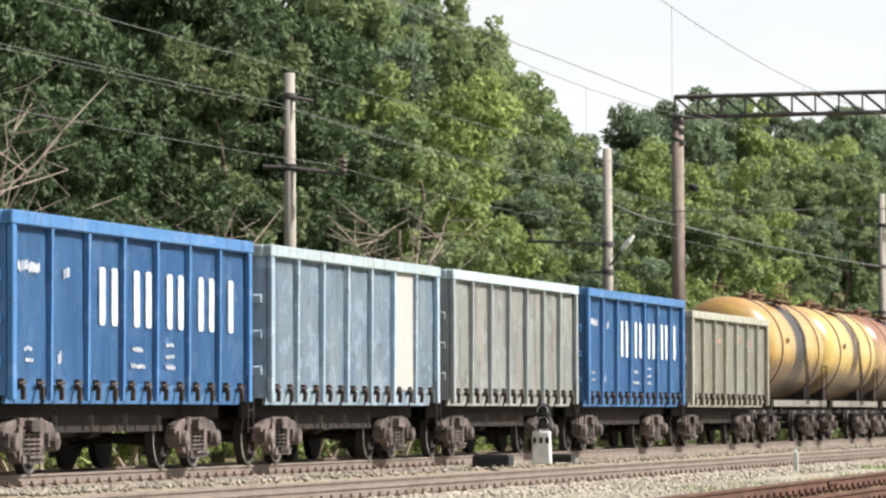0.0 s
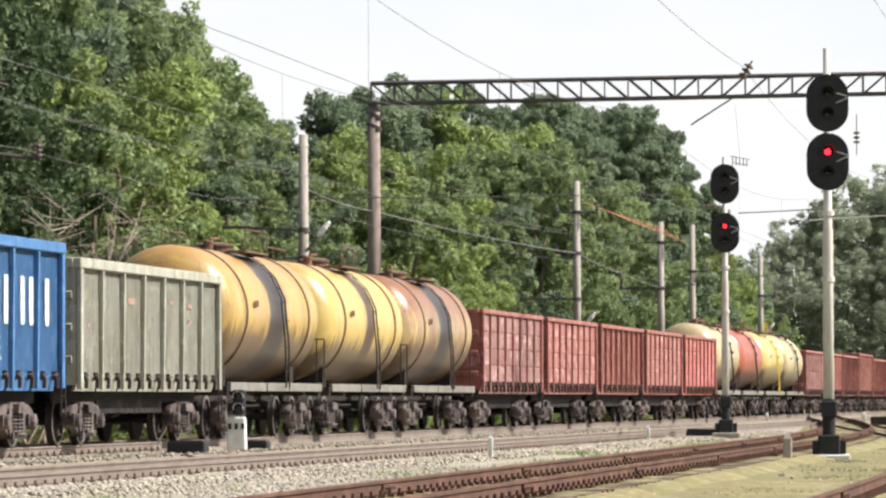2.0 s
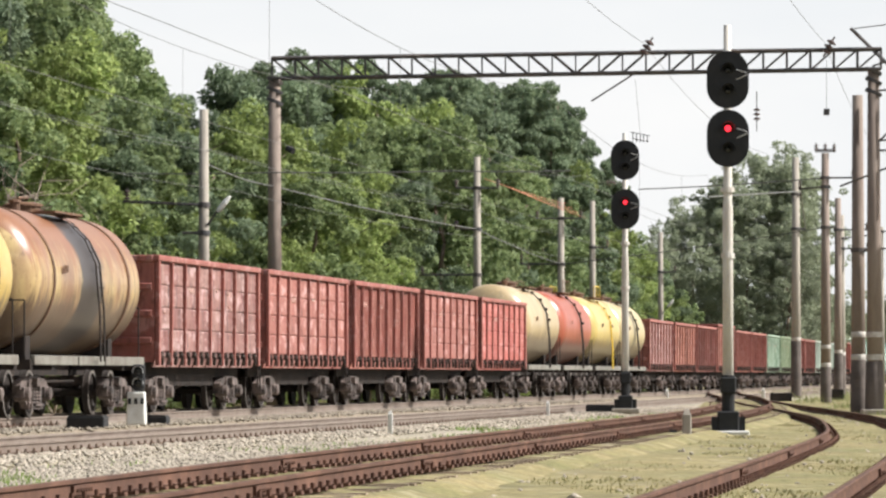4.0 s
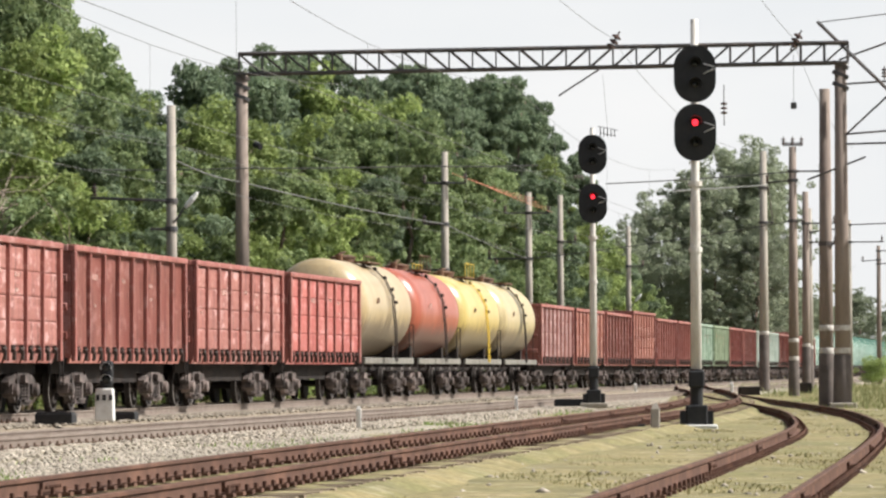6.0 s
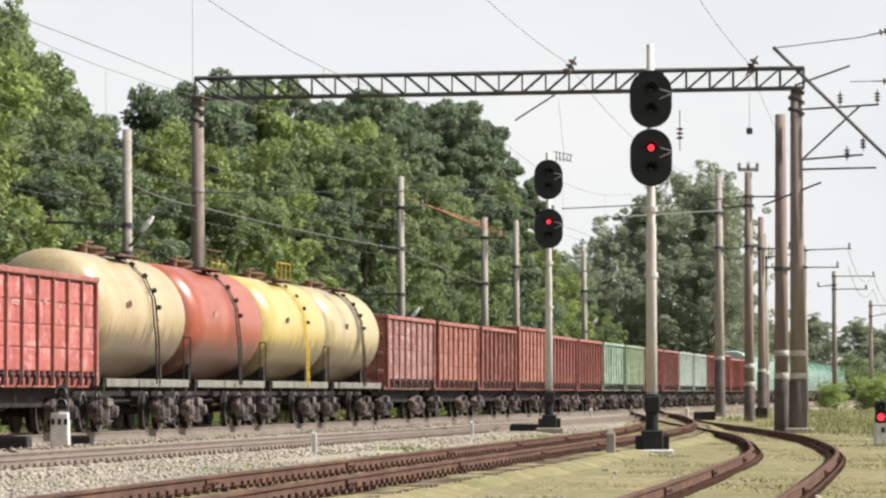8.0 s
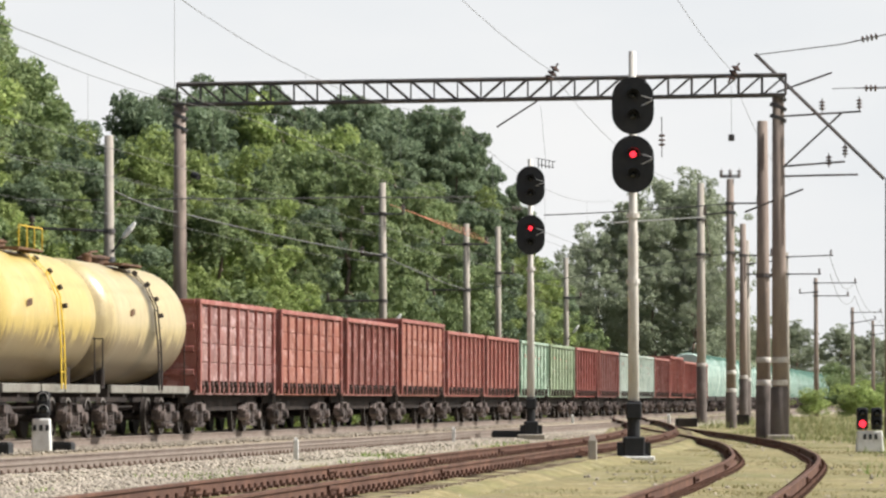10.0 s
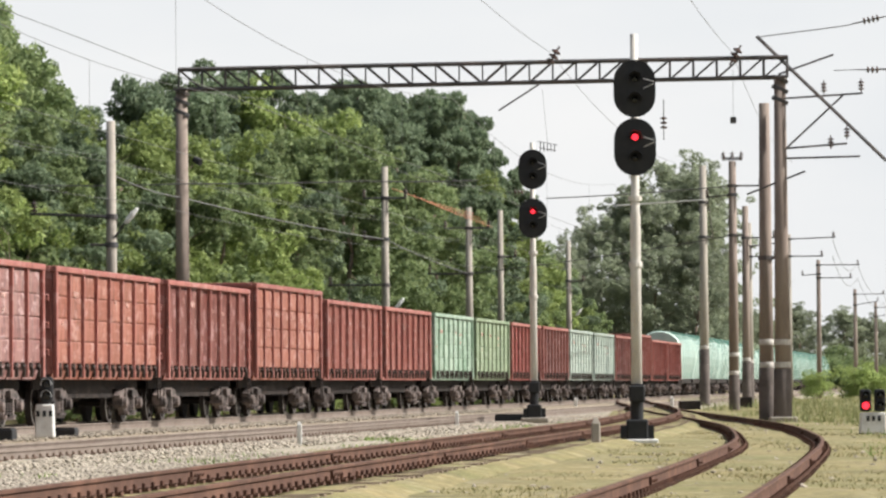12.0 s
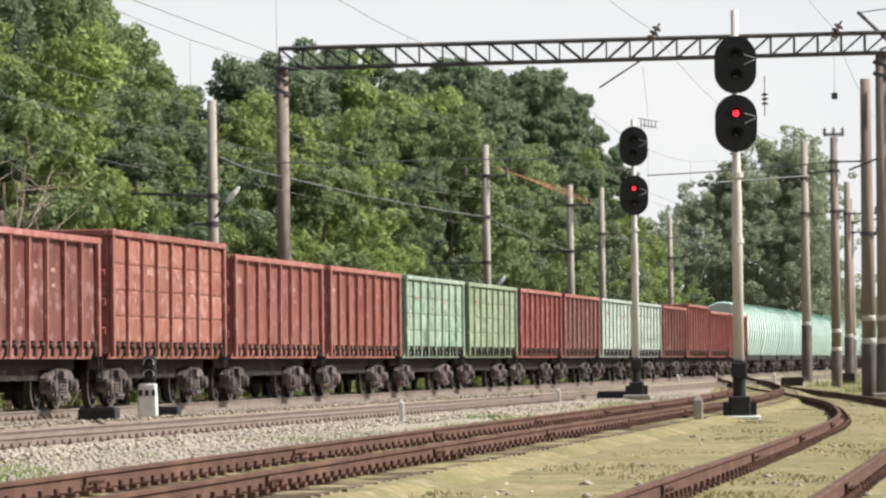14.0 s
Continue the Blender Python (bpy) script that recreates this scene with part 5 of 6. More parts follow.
peg(0.36, 132.2, GROUND_Z + 0.05, 0.38, 0.05, white_mat, "white clearance marker post in ballast")
peg(2.90, 88.7, GROUND_Z, 0.48, 0.085, concrete, "grey concrete marker post in grass")
peg(6.3, 222, GROUND_Z, 0.5, 0.08, white_mat, "white marker post between tracks")
peg(10.4, 211.6, GROUND_Z, 0.55, 0.08, white_mat, "white marker post between tracks")


# ---- wires ----
def wire(points, sag, material, label, r=0.012, droppers=None):
    """Hanging wire through support points; sag in the middle of each span."""
    w = thing("overhead_wire", Matrix(), label, "wire", "overhead wires")
    cu = bpy.data.curves.new("strand", "CURVE")
    cu.dimensions, cu.bevel_depth, cu.bevel_resolution = "3D", r, 1
    pts = []
    for a, b in zip(points, points[1:]):
        a, b = Vector(a), Vector(b)
        n = 12
        for k in range(n if b is not points[-1] else n + 1):
            u = k / n
            p = a.lerp(b, u)
            p.z -= sag * 4 * u * (1 - u)
            pts.append(p)
    pts.append(Vector(points[-1]))
    sp = cu.splines.new("POLY")
    sp.points.add(len(pts) - 1)
    for q, p in zip(sp.points, pts):
        q.co = (*p, 1)
    cu.materials.append(material)
    ob = new("strand_curve", cu)
    me = bpy.data.meshes.new_from_object(ob)
    bpy.data.objects.remove(ob)
    put("strand", me, material, w)
    if droppers:
        for (x, y, z0, z1) in droppers:
            bar(w, "dropper", (x, y, z0), (x, y, z1), 0.004, material, 4)
    return w


row_poles = [(-24.9, 0), (-19.3, 48), (-13.6, 96.5), (-9.45, 132), (-2.4, 192), (1.25, 223.5), (7.5, 277)]
for dx, z, label in ((-0.35, 7.45, "thin signalling wire on the pole row"), (0.15, 7.25, "thin signalling wire on the pole row"), (0.9, 6.1, "thin low wire on the pole row")):
    wire([(x + dx, y, z + 0.4 * (k > 3)) for k, (x, y) in enumerate(row_poles)], 0.2, wire_mat, label, 0.007)
for k in range(4):
    wire([(-2.1 + 0.3 * k, 192, 9.0 - 0.10 * k), (1.5 + 0.3 * k, 223.5, 9.1 - 0.22 * k)], 0.06, wire_red, "reddish copper wire between poles", 0.013)


def catenary(x_at_gantry, z_top, z_contact, slope, label):
    f = lambda y: x_at_gantry + slope * (y - 143)
    ys = (20, 82, 143, 205, 268, 330, 400)
    wire([(f(y), y, z_top) for y in ys], 0.9, wire_mat, label + " messenger wire", 0.007)
    drops = []
    for a, b in zip(ys, ys[1:]):
        for u in (0.2, 0.5, 0.8):
            y = a + (b - a) * u
            drops.append((f(y), y, z_contact, z_top - 0.9 * 4 * u * (1 - u)))
    wire([(f(y), y, z_contact) for y in ys], 0.03, wire_mat, label + " contact wire with droppers", 0.007, drops)


catenary(-5.0, 9.7, 7.2, SLOPE, "train track")
catenary(0.3, 9.7, 7.2, SLOPE, "second track")
wire([(f, y, z) for f, y, z in ((-3.6, 82, 12.6), (3.35, 143, 11.1), (10.3, 205, 10.6))], 0.6, wire_mat, "feeder wire over the gantry", 0.008)
wire([(f, y, z) for f, y, z in ((1.8, 82, 12.6), (8.95, 143, 11.1), (15.5, 205, 10.6))], 0.6, wire_mat, "feeder wire over the gantry", 0.008)
wire([(9.75, 142.8, 11.5), (12.4, 142.5, 11.8), (18, 142, 13.0)], 0.0, wire_mat, "tail wire of the feeder boom", 0.018)
wire([(12.1, 142.8, 10.45), (14.5, 142.5, 10.5), (18, 142, 10.5)], 0.0, wire_mat, "tail wire beside the gantry", 0.014)
wire([(5.6, 150, 6.6), (11.8, 206, 9.0), (14, 240, 8.4)], 0.0, wire_mat, "diagonal stay cable to a pole", 0.03)
wire([(4.6, 206, 9.1), (12.9, 206, 9.6)], 0.05, wire_mat, "cross-span cable between poles", 0.03)
wire([(-9.4, 132, 6.9), (-8.1, 143.4, 6.7), (-2.4, 192, 6.9), (1.25, 223.5, 6.2), (12.9, 206, 7.4)], 0.1, wire_mat, "dark feeder cable along the pole row", 0.022)
wire([(-12.8, 143.2, 7.10), (-8.1, 143.2, 7.12), (-2.5, 143.2, 7.16), (1.1, 143.2, 7.16)], 0.03, wire_mat, "dark cross-span cable at the gantry post", 0.022)
for k, z in enumerate((10.0, 8.9)):
    wire([(22.1 + 2.8, 296, z), (29 + 3, 358, z), (41.5 + 2.8, 467, z), (51.4 + 2.8, 551, z)], 1.2, wire_mat, "wire on the distant poles", 0.018)


def insulator_string(x, y, z, length, label, turn):
    w = thing("insulator_string", pose(x, y, z, 0, turn, 0), label, "insulator", "insulator strings")
    for k in range(int(length / 0.14)):
        bm = bmesh.new()
        lathe(bm, [(0, 0.03), (0.02, 0.11), (0.06, 0.10), (0.09, 0.03)], "z", 10)
        part("disc", bm, porcelain, w, "", pose(0, 0, 0.14 * k))
    bar(w, "pin", (0, 0, -0.35), (0, 0, length + 0.35), 0.015, gantry_mat)


insulator_string(13.0, 142.6, 11.95, 0.6, "dark disc insulators on a tail wire", 78)
insulator_string(13.1, 142.6, 10.45, 0.5, "dark disc insulators on a tail wire", 90)
insulator_string(6.85, 143, 8.7, 0.55, "dark disc insulators hanging below the gantry", 0)
insulator_string(3.1, 200, 9.15, 0.5, "dark disc insulators on a cross wire", 90)


def hanging_weight(x, y, z):
    w = thing("wire_tension_weight", pose(x, y, z), "small dark block hanging from a wire", "weight")
    bm = bmesh.new()
    box(bm, -0.09, 0.09, -0.09, 0.09, -0.1, 0.1)
    bevel_all(bm, 0.02)
    part("block", bm, gantry_mat, w)
    bar(w, "hanger", (0, 0, 0.1), (0, 0, 1.6), 0.006, wire_mat, 4)


hanging_weight(9.0, 143, 8.95)


def clamp_set(x, y, z):
    w = thing("wire_clamp_rack", pose(x, y, z), "small dark rack of wire clamps beside the signal", "wire fitting")
    bar(w, "rail_bar", (-0.06, 0, 0.32), (0.55, 0, 0.20), 0.012, gantry_mat)
    bar(w, "rail_bar", (0.0, 0, 0.12), (0.5, 0, 0.02), 0.012, gantry_mat)
    for k in range(5):
        bar(w, "clamp_pin", (0.02 + 0.11 * k, 0, 0.0), (0.02 + 0.11 * k, 0, 0.30 - 0.02 * k), 0.014, gantry_mat)
    bar(w, "hanger", (0.25, 0, 0.2), (0.1, 0, 1.9), 0.006, wire_mat)


clamp_set(3.0, 142.6, 8.0)


# ---- woods ----
def leaf_cloud(centres, radii, count, size, seed, flat=0.8):
    """Small leaf sprays scattered through the outer part of many small clumps."""
    rng = np.random.default_rng(seed)
    C, R = np.array(centres), np.array(radii)
    pick = rng.choice(len(C), count, p=R ** 2 / np.sum(R ** 2))
    d = rng.normal(size=(count, 3))
    d /= np.linalg.norm(d, axis=1)[:, None]
    rad = R[pick] * rng.uniform(0.45, 1.08, count) ** 0.6
    P = C[pick] + d * rad[:, None] * np.array([1, 1, flat])
    n = d * 0.5 + rng.normal(size=(count, 3)) * 0.6 + np.array([0, 0, 0.45])
    n /= np.linalg.norm(n, axis=1)[:, None]
    t = np.cross(n, rng.normal(size=(count, 3)))
    t /= np.linalg.norm(t, axis=1)[:, None]
    b = np.cross(n, t)
    s = size * rng.uniform(0.6, 1.35, count)[:, None]
    V = np.stack([P - t * s, P + b * s * 0.6 - t * s * 0.25, P + t * s * 0.9 - b * s * 0.3], 1).reshape(-1, 3)
    return V, np.arange(count * 3).reshape(-1, 3)


def fast_mesh(name, V, Fc):
    me = bpy.data.meshes.new(name)
    me.vertices.add(len(V))
    me.vertices.foreach_set("co", np.asarray(V, dtype=np.float32).ravel())
    k = Fc.shape[1]
    me.loops.add(len(Fc) * k)
    me.loops.foreach_set("vertex_index", Fc.astype(np.int32).ravel())
    me.polygons.add(len(Fc))
    me.polygons.foreach_set("loop_start", (np.arange(len(Fc)) * k).astype(np.int32))
    me.update(calc_edges=True)
    return me


def tree(kind, seed, leaves, material, label, crown_low=0.12):
    """A tree 10 m high: tapered trunk, limbs and clumps of leaves at the limbs' ends."""
    rnd = random.Random(seed)
    w = thing("tree" if kind != "pine" else "pine_tree", pose(0, 0, -50), label, "tree", "trees of the wood")
    bm = bmesh.new()
    prev, r = Vector((0, 0, -0.2)), 0.17
    spine = []
    for k in range(8):
        nxt = Vector((rnd.uniform(-0.12, 0.12) * k * 0.5, rnd.uniform(-0.12, 0.12) * k * 0.5, 1.15 * (k + 1)))
        rod(bm, prev, nxt, r, r * 0.84, 8)
        spine.append((prev.copy(), nxt.copy(), r))
        prev, r = nxt, r * 0.84
    part("trunk", bm, bark, w, "", None, True)
    centres, radii = [], []
    n_limb = 64 if kind == "fine" else 30
    for i in range(n_limb):
        u = crown_low + (1 - crown_low) * (i + rnd.random() * 0.6) / n_limb
        z = min(u * 10, 9.6)
        a, b2, rr = spine[min(int(z / 1.15), 7)]
        base = a.lerp(b2, (z / 1.15) % 1.0)
        ang = rnd.uniform(0, math.tau)
        if kind == "pine":
            reach = 2.5 * (1.08 - u) ** 0.75 * rnd.uniform(0.5, 1.15)
            rise = 0.15 * reach
        else:
            shape = math.sin(math.pi * min(0.97, 0.18 + 0.8 * u)) ** 0.7
            reach = 2.7 * shape * rnd.uniform(0.55, 1.15)
            rise = 0.45 * reach
        tip = base + Vector((math.cos(ang) * reach, math.sin(ang) * reach, rise))
        tip.z = min(tip.z, 9.7)
        if i % (13 if kind == "fine" else 5) == 1:
            bm = bmesh.new()
            rod(bm, base, tip, rr * 0.45, 0.015, 6)
            part("limb", bm, bark, w)
        for k in range(6 if kind != "pine" else 3):
            q = base.lerp(tip, 0.4 + (0.14 if kind != "pine" else 0.24) * k) + Vector((rnd.gauss(0, 0.36), rnd.gauss(0, 0.36), rnd.gauss(0, 0.34)))
            centres.append(tuple(q))
            radii.append(rnd.choice((0.2, 0.28, 0.38, 0.5)) * rnd.uniform(0.8, 1.15) * (0.9 if kind == "pine" else 0.75 if kind == "fine" else 1))
    V, Fc = leaf_cloud(centres, radii, leaves, 0.10 if kind in ("pine", "fine") else 0.122, seed, 0.75 if kind != "pine" else 0.5)
    put("crown", fast_mesh("crown", V, Fc), material, w)
    return w


def shrub(seed, leaves, material, label):
    rnd = random.Random(seed)
    w = thing("shrub", pose(0, 0, -50), label, "shrub", "undergrowth along the line")
    centres, radii = [], []
    for k in range(9):
        tip = Vector((rnd.gauss(0, 0.8), rnd.gauss(0, 0.8), rnd.uniform(1.2, 3.2)))
        bm = bmesh.new()
        if k > 2:
            bm.free()
        else:
            rod(bm, (tip.x * 0.15, tip.y * 0.15, -0.1), tip, 0.035, 0.012, 5)
            part("stem", bm, bark, w)
        for j in range(4):
            centres.append(tuple(tip * rnd.uniform(0.35, 1.05) + Vector((rnd.gauss(0, 0.3), rnd.gauss(0, 0.3), 0))))
            radii.append(rnd.uniform(0.35, 0.7))
    V, Fc = leaf_cloud(centres, radii, leaves, 0.10, seed)
    put("foliage", fast_mesh("foliage", V, Fc), material, w)
    return w


def bare_bush(seed, label):
    rnd = random.Random(seed)
    w = thing("bare_bush", pose(0, 0, -50), label, "shrub", "undergrowth along the line")
    for k in range(5):
        bm = bmesh.new()
        p = Vector((rnd.uniform(-0.6, 0.6), rnd.uniform(-0.6, 0.6), -0.1))
        d = Vector((rnd.gauss(0, 0.35), rnd.gauss(0, 0.35), 1))
        for j in range(6):
            q = p + d.normalized() * 0.85
            rod(bm, p, q, 0.05 * 0.8 ** j, 0.05 * 0.8 ** (j + 1), 5)
            for e in range(3):
                t = q + Vector((rnd.gauss(0, 0.6), rnd.gauss(0, 0.6), rnd.uniform(0.1, 0.7)))
                rod(bm, q, t, 0.015, 0.006, 4)
                t2 = t + Vector((rnd.gauss(0, 0.4), rnd.gauss(0, 0.4), rnd.uniform(-0.1, 0.5)))
                rod(bm, t, t2, 0.009, 0.004, 3)
            p, d = q, d + Vector((rnd.gauss(0, 0.4), rnd.gauss(0, 0.4), 0))
        part("stem", bm, dead_wood, w)
    return w


# outline of the wood: bearing (x over y) and the tops' slope over the eye
OUTLINE = [(-0.40, 0.14), (-0.21, 0.110), (-0.115, 0.097), (-0.104, 0.087), (-0.093, 0.076), (-0.082, 0.068), (-0.076, 0.059), (-0.0705, 0.055), (-0.0685, 0.064), (-0.061, 0.0695),
           (-0.03, 0.0675), (-0.012, 0.066), (0.0, 0.063), (0.0107, 0.050), (0.017, 0.041), (0.0231, 0.0305), (0.028, 0.026), (0.034, 0.026)]


def top_of(bearing):
    return float(np.interp(bearing, [a for a, _ in OUTLINE], [b for _, b in OUTLINE]))


def plant_wood():
    rnd = random.Random(5)
    decid = [tree("broad", 11, 20000, leaf_a, "leafy green broad-leaved tree in summer"), tree("broad", 12, 20000, leaf_c, "light green broad-leaved tree in sun"),
             tree("broad", 13, 20000, leaf_a, "leafy green broad-leaved tree in summer"), tree("broad", 14, 20000, leaf_b, "dark green broad-leaved tree")]
    hazy = tree("fine", 15, 26000, leaf_hazed, "broad-leaved tree past the bend with haze in its colour")
    pines = [tree("pine", 21, 16000, leaf_b, "dark green pine with a ragged crown", 0.35), tree("pine", 22, 16000, leaf_b, "dark green pine with a ragged crown", 0.4)]
    deep = tree("broad", 16, 20000, leaf_e, "deep green broad-leaved tree")
    shrubs = [shrub(31, 5600, leaf_c, "light green leafy shrub beside the line"), shrub(32, 5600, leaf_a, "green leafy shrub beside the line")]
    bare = [bare_bush(41, "grey leafless bush with tangled twigs"), bare_bush(42, "grey leafless bush with tangled twigs")]

    def plant(ob, x, y, height, base=10.0, wide=1.0):
        c = copy_thing(ob, pose(x, y, GROUND_Z, rnd.uniform(-3, 3), rnd.uniform(-3, 3), rnd.uniform(0, 360)))
        k = height / base
        c.scale = (k * wide, k * wide, k)

    s = 78.0
    while s < 420:
        for row, (side, pick) in enumerate(((-10.5, decid), (-15.0, decid + pines), (-20.0, pines + decid[3:]))):
            p = on_line(s + rnd.uniform(-1.2, 1.2) + row * 1.5, side + rnd.uniform(-1.2, 1.2))
            br = p.x / p.y
            if br > 0.033:
                continue
            full = EYE_Z + top_of(br) * p.y - GROUND_Z
            h = full * (rnd.uniform(0.66, 0.86) if row == 0 else rnd.uniform(0.82, 0.99) if row == 1 else rnd.uniform(0.93, 1.0))
            near_gap = min(abs(br + 0.0705), abs(br - 0.025))
            if row == 2 and near_gap < 0.008:
                continue
            dark_top = -0.068 < br < -0.056
            if br < -0.135 and (row or rnd.random() < 0.6):
                kind = deep
            elif row > 0 and -0.018 < br < 0.018:
                kind = rnd.choice(pines)
            elif row == 2 and dark_top:
                kind = decid[3]
            elif br < -0.07 and row == 2:
                kind = rnd.choice((decid[0], decid[2], decid[3]))
            elif row == 0 and -0.056 < br < -0.03:
                kind = rnd.choice((decid[1], decid[1], decid[0]))
            else:
                kind = rnd.choice(pick)
            h *= 1.09 if kind in pines else rnd.choice((0.97, 1.0, 1.03))
            plant(kind, p.x, p.y, h, wide=0.70 if kind in pines else 0.95 if row == 0 else 0.85)
        s += 4.6 if s < 220 else 7.0
    for k in range(62):
        s = 72 + k * 3.9
        p = on_line(s + rnd.uniform(-1, 1), -6.8 + rnd.uniform(-1.0, 1.0))
        if s < 128:
            plant(rnd.choice(bare), p.x, p.y, rnd.uniform(5.6, 8.2), 5.2, 0.8)
        plant(rnd.choice(shrubs), p.x - 1.0, p.y, rnd.uniform(2.4, 4.8) * (1 if s > 120 else 1.1), 3.4)
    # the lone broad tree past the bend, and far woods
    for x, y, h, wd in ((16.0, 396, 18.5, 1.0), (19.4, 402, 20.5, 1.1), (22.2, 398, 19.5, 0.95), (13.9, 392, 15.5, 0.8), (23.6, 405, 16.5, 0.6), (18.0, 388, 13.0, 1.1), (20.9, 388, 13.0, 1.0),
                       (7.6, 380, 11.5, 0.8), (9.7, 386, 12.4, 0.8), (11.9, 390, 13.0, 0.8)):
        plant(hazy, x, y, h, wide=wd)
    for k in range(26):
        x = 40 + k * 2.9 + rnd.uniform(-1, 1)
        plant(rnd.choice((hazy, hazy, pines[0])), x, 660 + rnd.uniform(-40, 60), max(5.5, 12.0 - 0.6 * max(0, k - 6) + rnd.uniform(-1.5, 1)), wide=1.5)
    for k in range(26):
        plant(rnd.choice(shrubs), 38 + k * 2.4 + rnd.uniform(-1, 1), 590 + rnd.uniform(-25, 25), rnd.uniform(3.2, 5.5), 3.4, 1.7)
    for k in range(14):
        plant(shrubs[0], 27.5 + k * 1.5 + rnd.uniform(-0.6, 0.6), 330 - k * 6 + rnd.uniform(-10, 10), rnd.uniform(1.6, 3.0), 3.4, 1.4)
    for ob in decid + pines + shrubs + bare + [hazy, deep]:
        for o in (*ob.children_recursive, ob):
            bpy.data.objects.remove(o)


plant_wood()


# ---- grass ----
def grass(name, count, area, height, material, label, seed, keep):
    rng = np.random.default_rng(seed)
    y = area[2] + (area[3] - area[2]) * rng.random(count) ** 1.6
    x = area[0] + (area[1] - area[0]) * rng.random(count)
    ok = keep(x, y)
    x, y = x[ok], y[ok]
    n = len(x)
    h = height * rng.uniform(0.4, 1.3, n) * (0.6 + 0.8 * (np.sin(x * 1.3 + y * 0.31) * np.sin(y * 0.23 - x * 0.4) > 0.1))
    a = rng.uniform(0, np.pi, n)
    wd = 0.012 + 0.012 * rng.random(n)
    lean = rng.normal(size=(n, 2)) * 0.35 * h[:, None]
    z = np.full(n, GROUND_Z - 0.03)
    V = np.stack([np.stack([x - np.cos(a) * wd, y - np.sin(a) * wd, z], 1), np.stack([x + np.cos(a) * wd, y + np.sin(a) * wd, z], 1),
                  np.stack([x + lean[:, 0], y + lean[:, 1], z + h], 1)], 1).reshape(-1, 3)
    me = fast_mesh(name, V, np.arange(n * 3).reshape(-1, 3))
    tagged(put(name, me, material), label, "grass", kind="stuff")


def path_x(points):
    P = smooth_path(points, 2.0)
    return lambda y: np.interp(y, [p.y for p in P], [p.x for p in P])


x2, x3, x4 = path_x(TRACK_2), path_x(TRACK_3), path_x(TRACK_4)
grass("grass", 300000, (-4, 26, 38, 230), 0.04, grass_m, "short dry yellow-green grass", 3, lambda x, y: (x > np.where(y < 88, x3(y) + 1.0, x2(y) + 3.6)) & (np.abs(x - x3(y)) > 0.9))
grass("weeds", 26000, (-4, 34, 60, 330), 0.12, grass_g, "taller green weeds in patches", 4,
      lambda x, y: ((x > x4(y) + 1.6) & (x > 6) | (np.abs(x - x2(y) - 3.6) < 0.7) & (np.sin(y * 0.21) > 0.1)) & (np.sin(x * 0.9 + 1) * np.sin(y * 0.17) > -0.1))
grass("apron_weeds", 60000, (-8, 6, 45, 150), 0.09, grass_g, "low green weeds between the ballast and the siding", 8,
      lambda x, y: (x > x2(y) + 3.2 + 1.2 * np.sin(y * 0.33) * np.sin(y * 0.11)) & (x < x3(y) - 1.0) & (np.sin(x * 2.1 + y * 0.6) * np.sin(y * 0.37 - x) > -0.25))
grass("pole_weeds", 42000, (9.5, 40, 120, 330), 0.30, grass_w, "tall green weeds round the feet of the poles", 9,
      lambda x, y: (x > np.where(y < 250, 9.6 + 0.022 * (y - 120), 12.5) + 0.9 * np.sin(y * 0.21) + 0.7) & (np.sin(x * 0.8) * np.sin(y * 0.12 + x * 0.2) > -0.35))
grass("verge_weeds", 16000, (-30, 10, 60, 330), 0.34, grass_g, "green verge weeds behind the train's track", 6, lambda x, y: np.abs(x - (TRAIN_X0 + SLOPE * y) + 4.2) < 1.8)


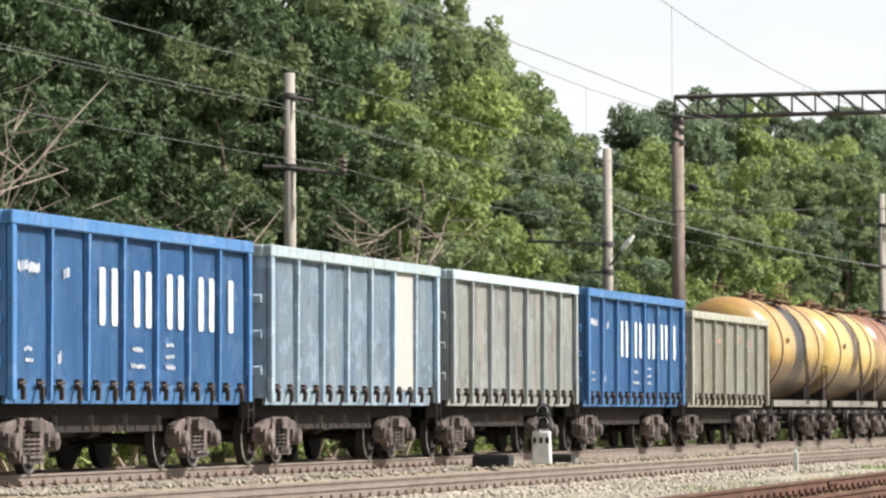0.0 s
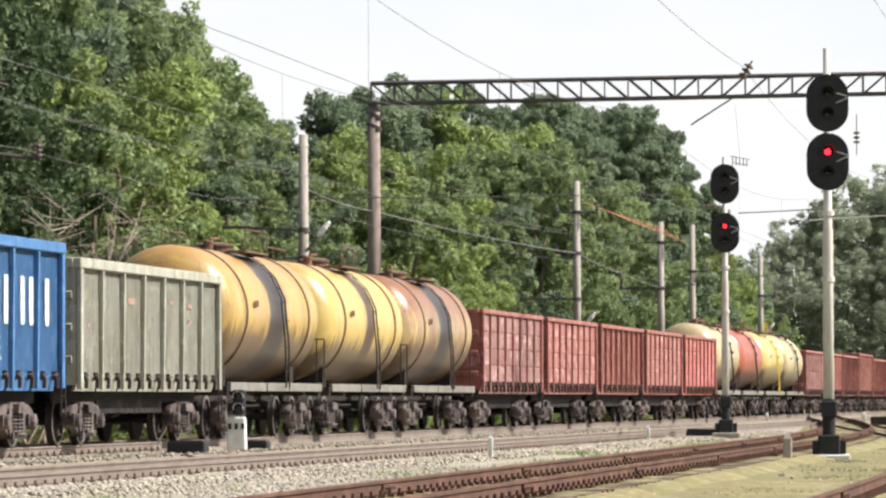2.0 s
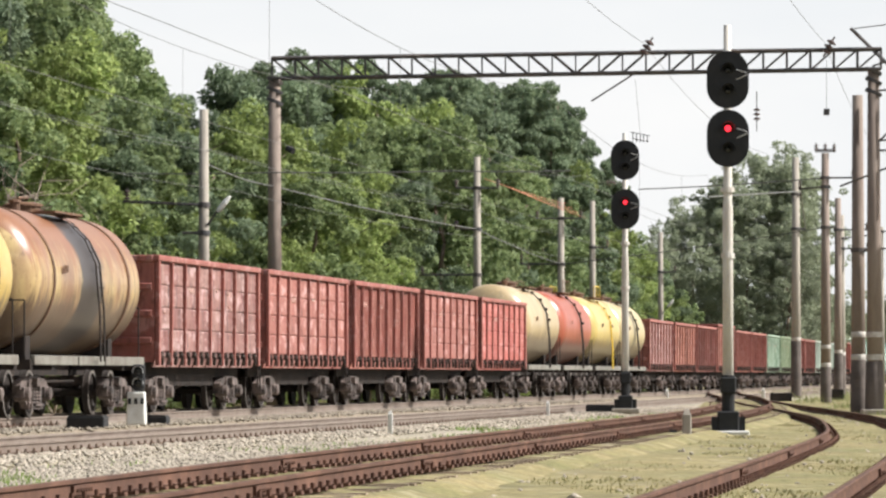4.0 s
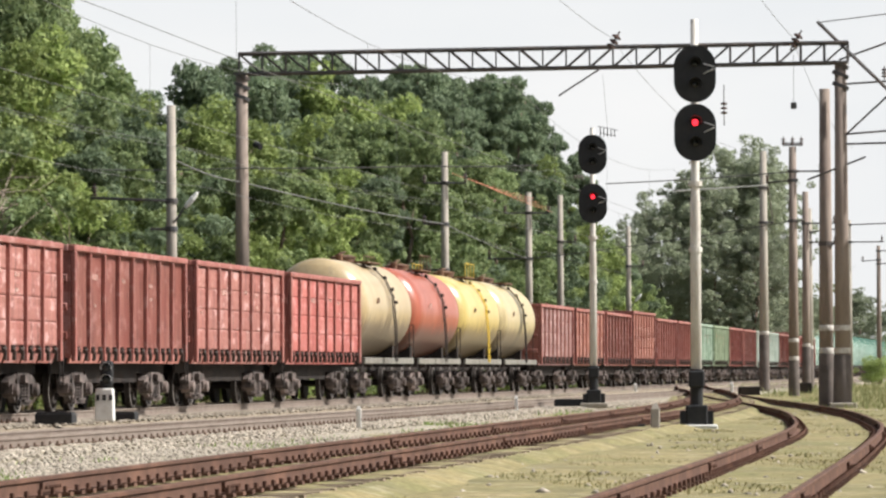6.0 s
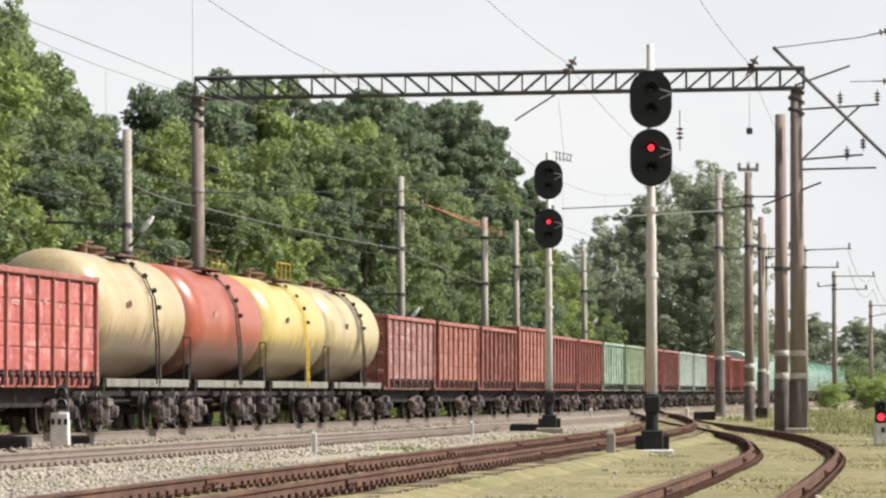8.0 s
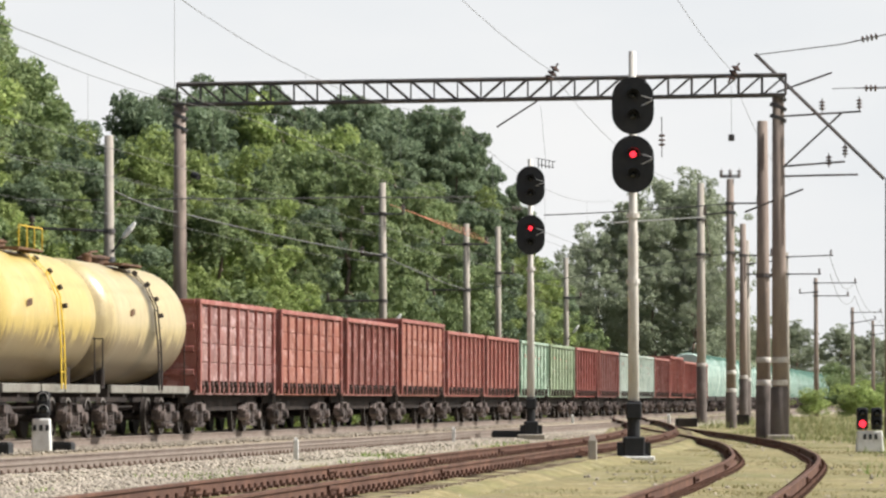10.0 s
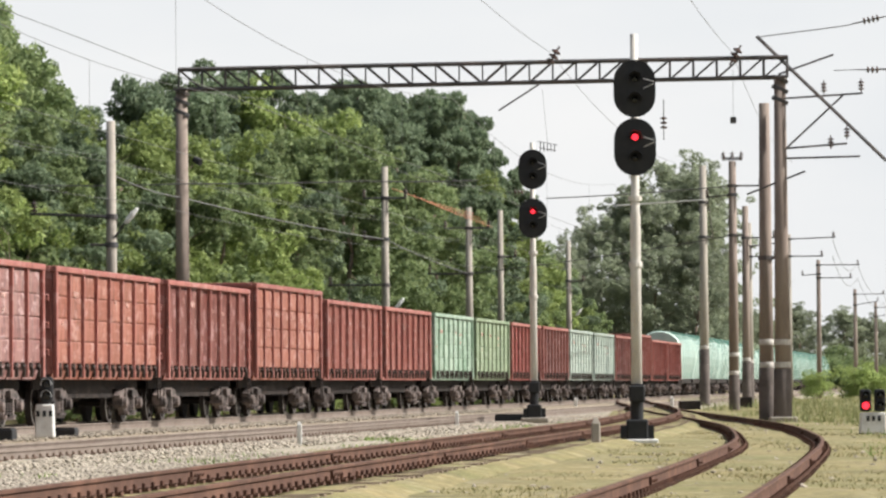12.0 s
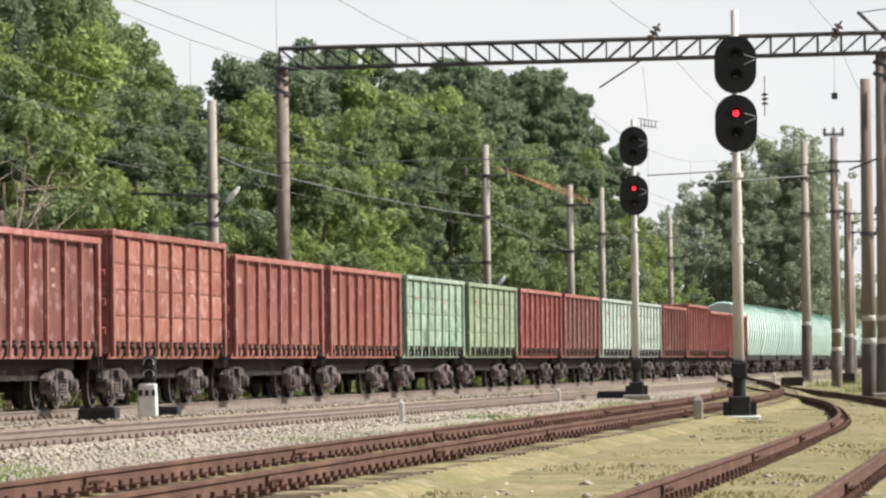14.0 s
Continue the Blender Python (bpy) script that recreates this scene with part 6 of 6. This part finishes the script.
# ---- loose stones ----
def stones(count, seed, spot, material, label):
    """Broken ballast stones lying on a bed."""
    rng = np.random.default_rng(seed)
    base = np.array([(1, 0, 0), (-1, 0, 0), (0, 1, 0), (0, -1, 0), (0, 0, 0.8), (0, 0, -0.8)], dtype=float)
    tri = np.array([(0, 2, 4), (2, 1, 4), (1, 3, 4), (3, 0, 4), (2, 0, 5), (1, 2, 5), (3, 1, 5), (0, 3, 5)])
    P = spot(rng, count)
    a = rng.uniform(0, math.tau, count)
    s = rng.uniform(0.02, 0.055, (count, 1, 3)) * np.array([1.2, 1.2, 0.9])
    V = base[None] * (1 + rng.normal(size=(count, 6, 1)) * 0.25) * s
    c, d = np.cos(a)[:, None], np.sin(a)[:, None]
    V = np.stack([V[..., 0] * c - V[..., 1] * d, V[..., 0] * d + V[..., 1] * c, V[..., 2]], -1) + P[:, None, :]
    Fc = (tri[None] + 6 * np.arange(count)[:, None, None]).reshape(-1, 3)
    tagged(put("ballast_stones", fast_mesh("ballast_stones", V.reshape(-1, 3), Fc), material), label, "stones", kind="stuff")


def stone_mat():
    m = leaf_mat("broken_stone", (0.20, 0.175, 0.14), (0.40, 0.355, 0.29), 0.0)
    m.node_tree.nodes["Principled BSDF"].inputs["Roughness"].default_value = 0.9
    return m


def bed_spot(lo, hi, y0, y1, z_of):
    def spot(rng, n):
        y = y0 + (y1 - y0) * rng.random(n) ** 1.5
        u = rng.uniform(lo, hi, n)
        s = y / math.cos(THETA)
        x = TRAIN_X0 + SLOPE * y + u / math.cos(THETA)
        return np.stack([x, y, z_of(u)], 1)
    return spot


STONE = stone_mat()
stones(24000, 7, bed_spot(3.2, 9.4, 45, 170, lambda u: np.where(u < 7.4, -0.325, np.maximum(-0.325 - (u - 7.4) * 0.06, GROUND_Z + 0.0))), STONE, "pale broken stones of the grey ballast")
stones(14000, 9, lambda rng, n: (lambda y, u: np.stack([x2(y) + 3.0 + (x3(y) - x2(y) - 3.0) * u, y, np.full(n, GROUND_Z + 0.03)], 1))(38 + 44 * rng.random(n) ** 1.3, rng.random(n)), STONE, "loose pale stones between the tracks")
stones(500, 10, lambda rng, n: (lambda y, u: np.stack([x3(y) + u, y, np.full(n, GROUND_Z + 0.0)], 1))(38 + 110 * rng.random(n) ** 1.4, rng.uniform(-1.2, 9, n)), STONE, "scattered pebbles in the dry grass")
stones(7000, 8, bed_spot(-1.5, 2.9, 60, 190, lambda u: np.full(len(u), -0.19)), STONE, "broken stones beside the train's track")


# ---- what moves ----
def motions():
    for ob, s in TRAIN:
        walk(ob, [(t, Matrix.Translation(on_line(s + off)) @ pose(0, 0, 0, 0, 0, HEADING)) for t, off in COURSE])
    # wheels roll with the train: 0.475 m radius
    times = [k / FPS for k in range(int(14 * FPS) + 1)]
    rolled = [math.degrees((float(np.interp(t, [a for a, _ in COURSE], [o for _, o in COURSE])) - COURSE[0][1]) / 0.475) for t in times]
    for ax, x in AXLES:
        walk(ax, [(t, pose(x, 0, 0.475, 0, r, 0)) for t, r in zip(times, rolled)])


motions()
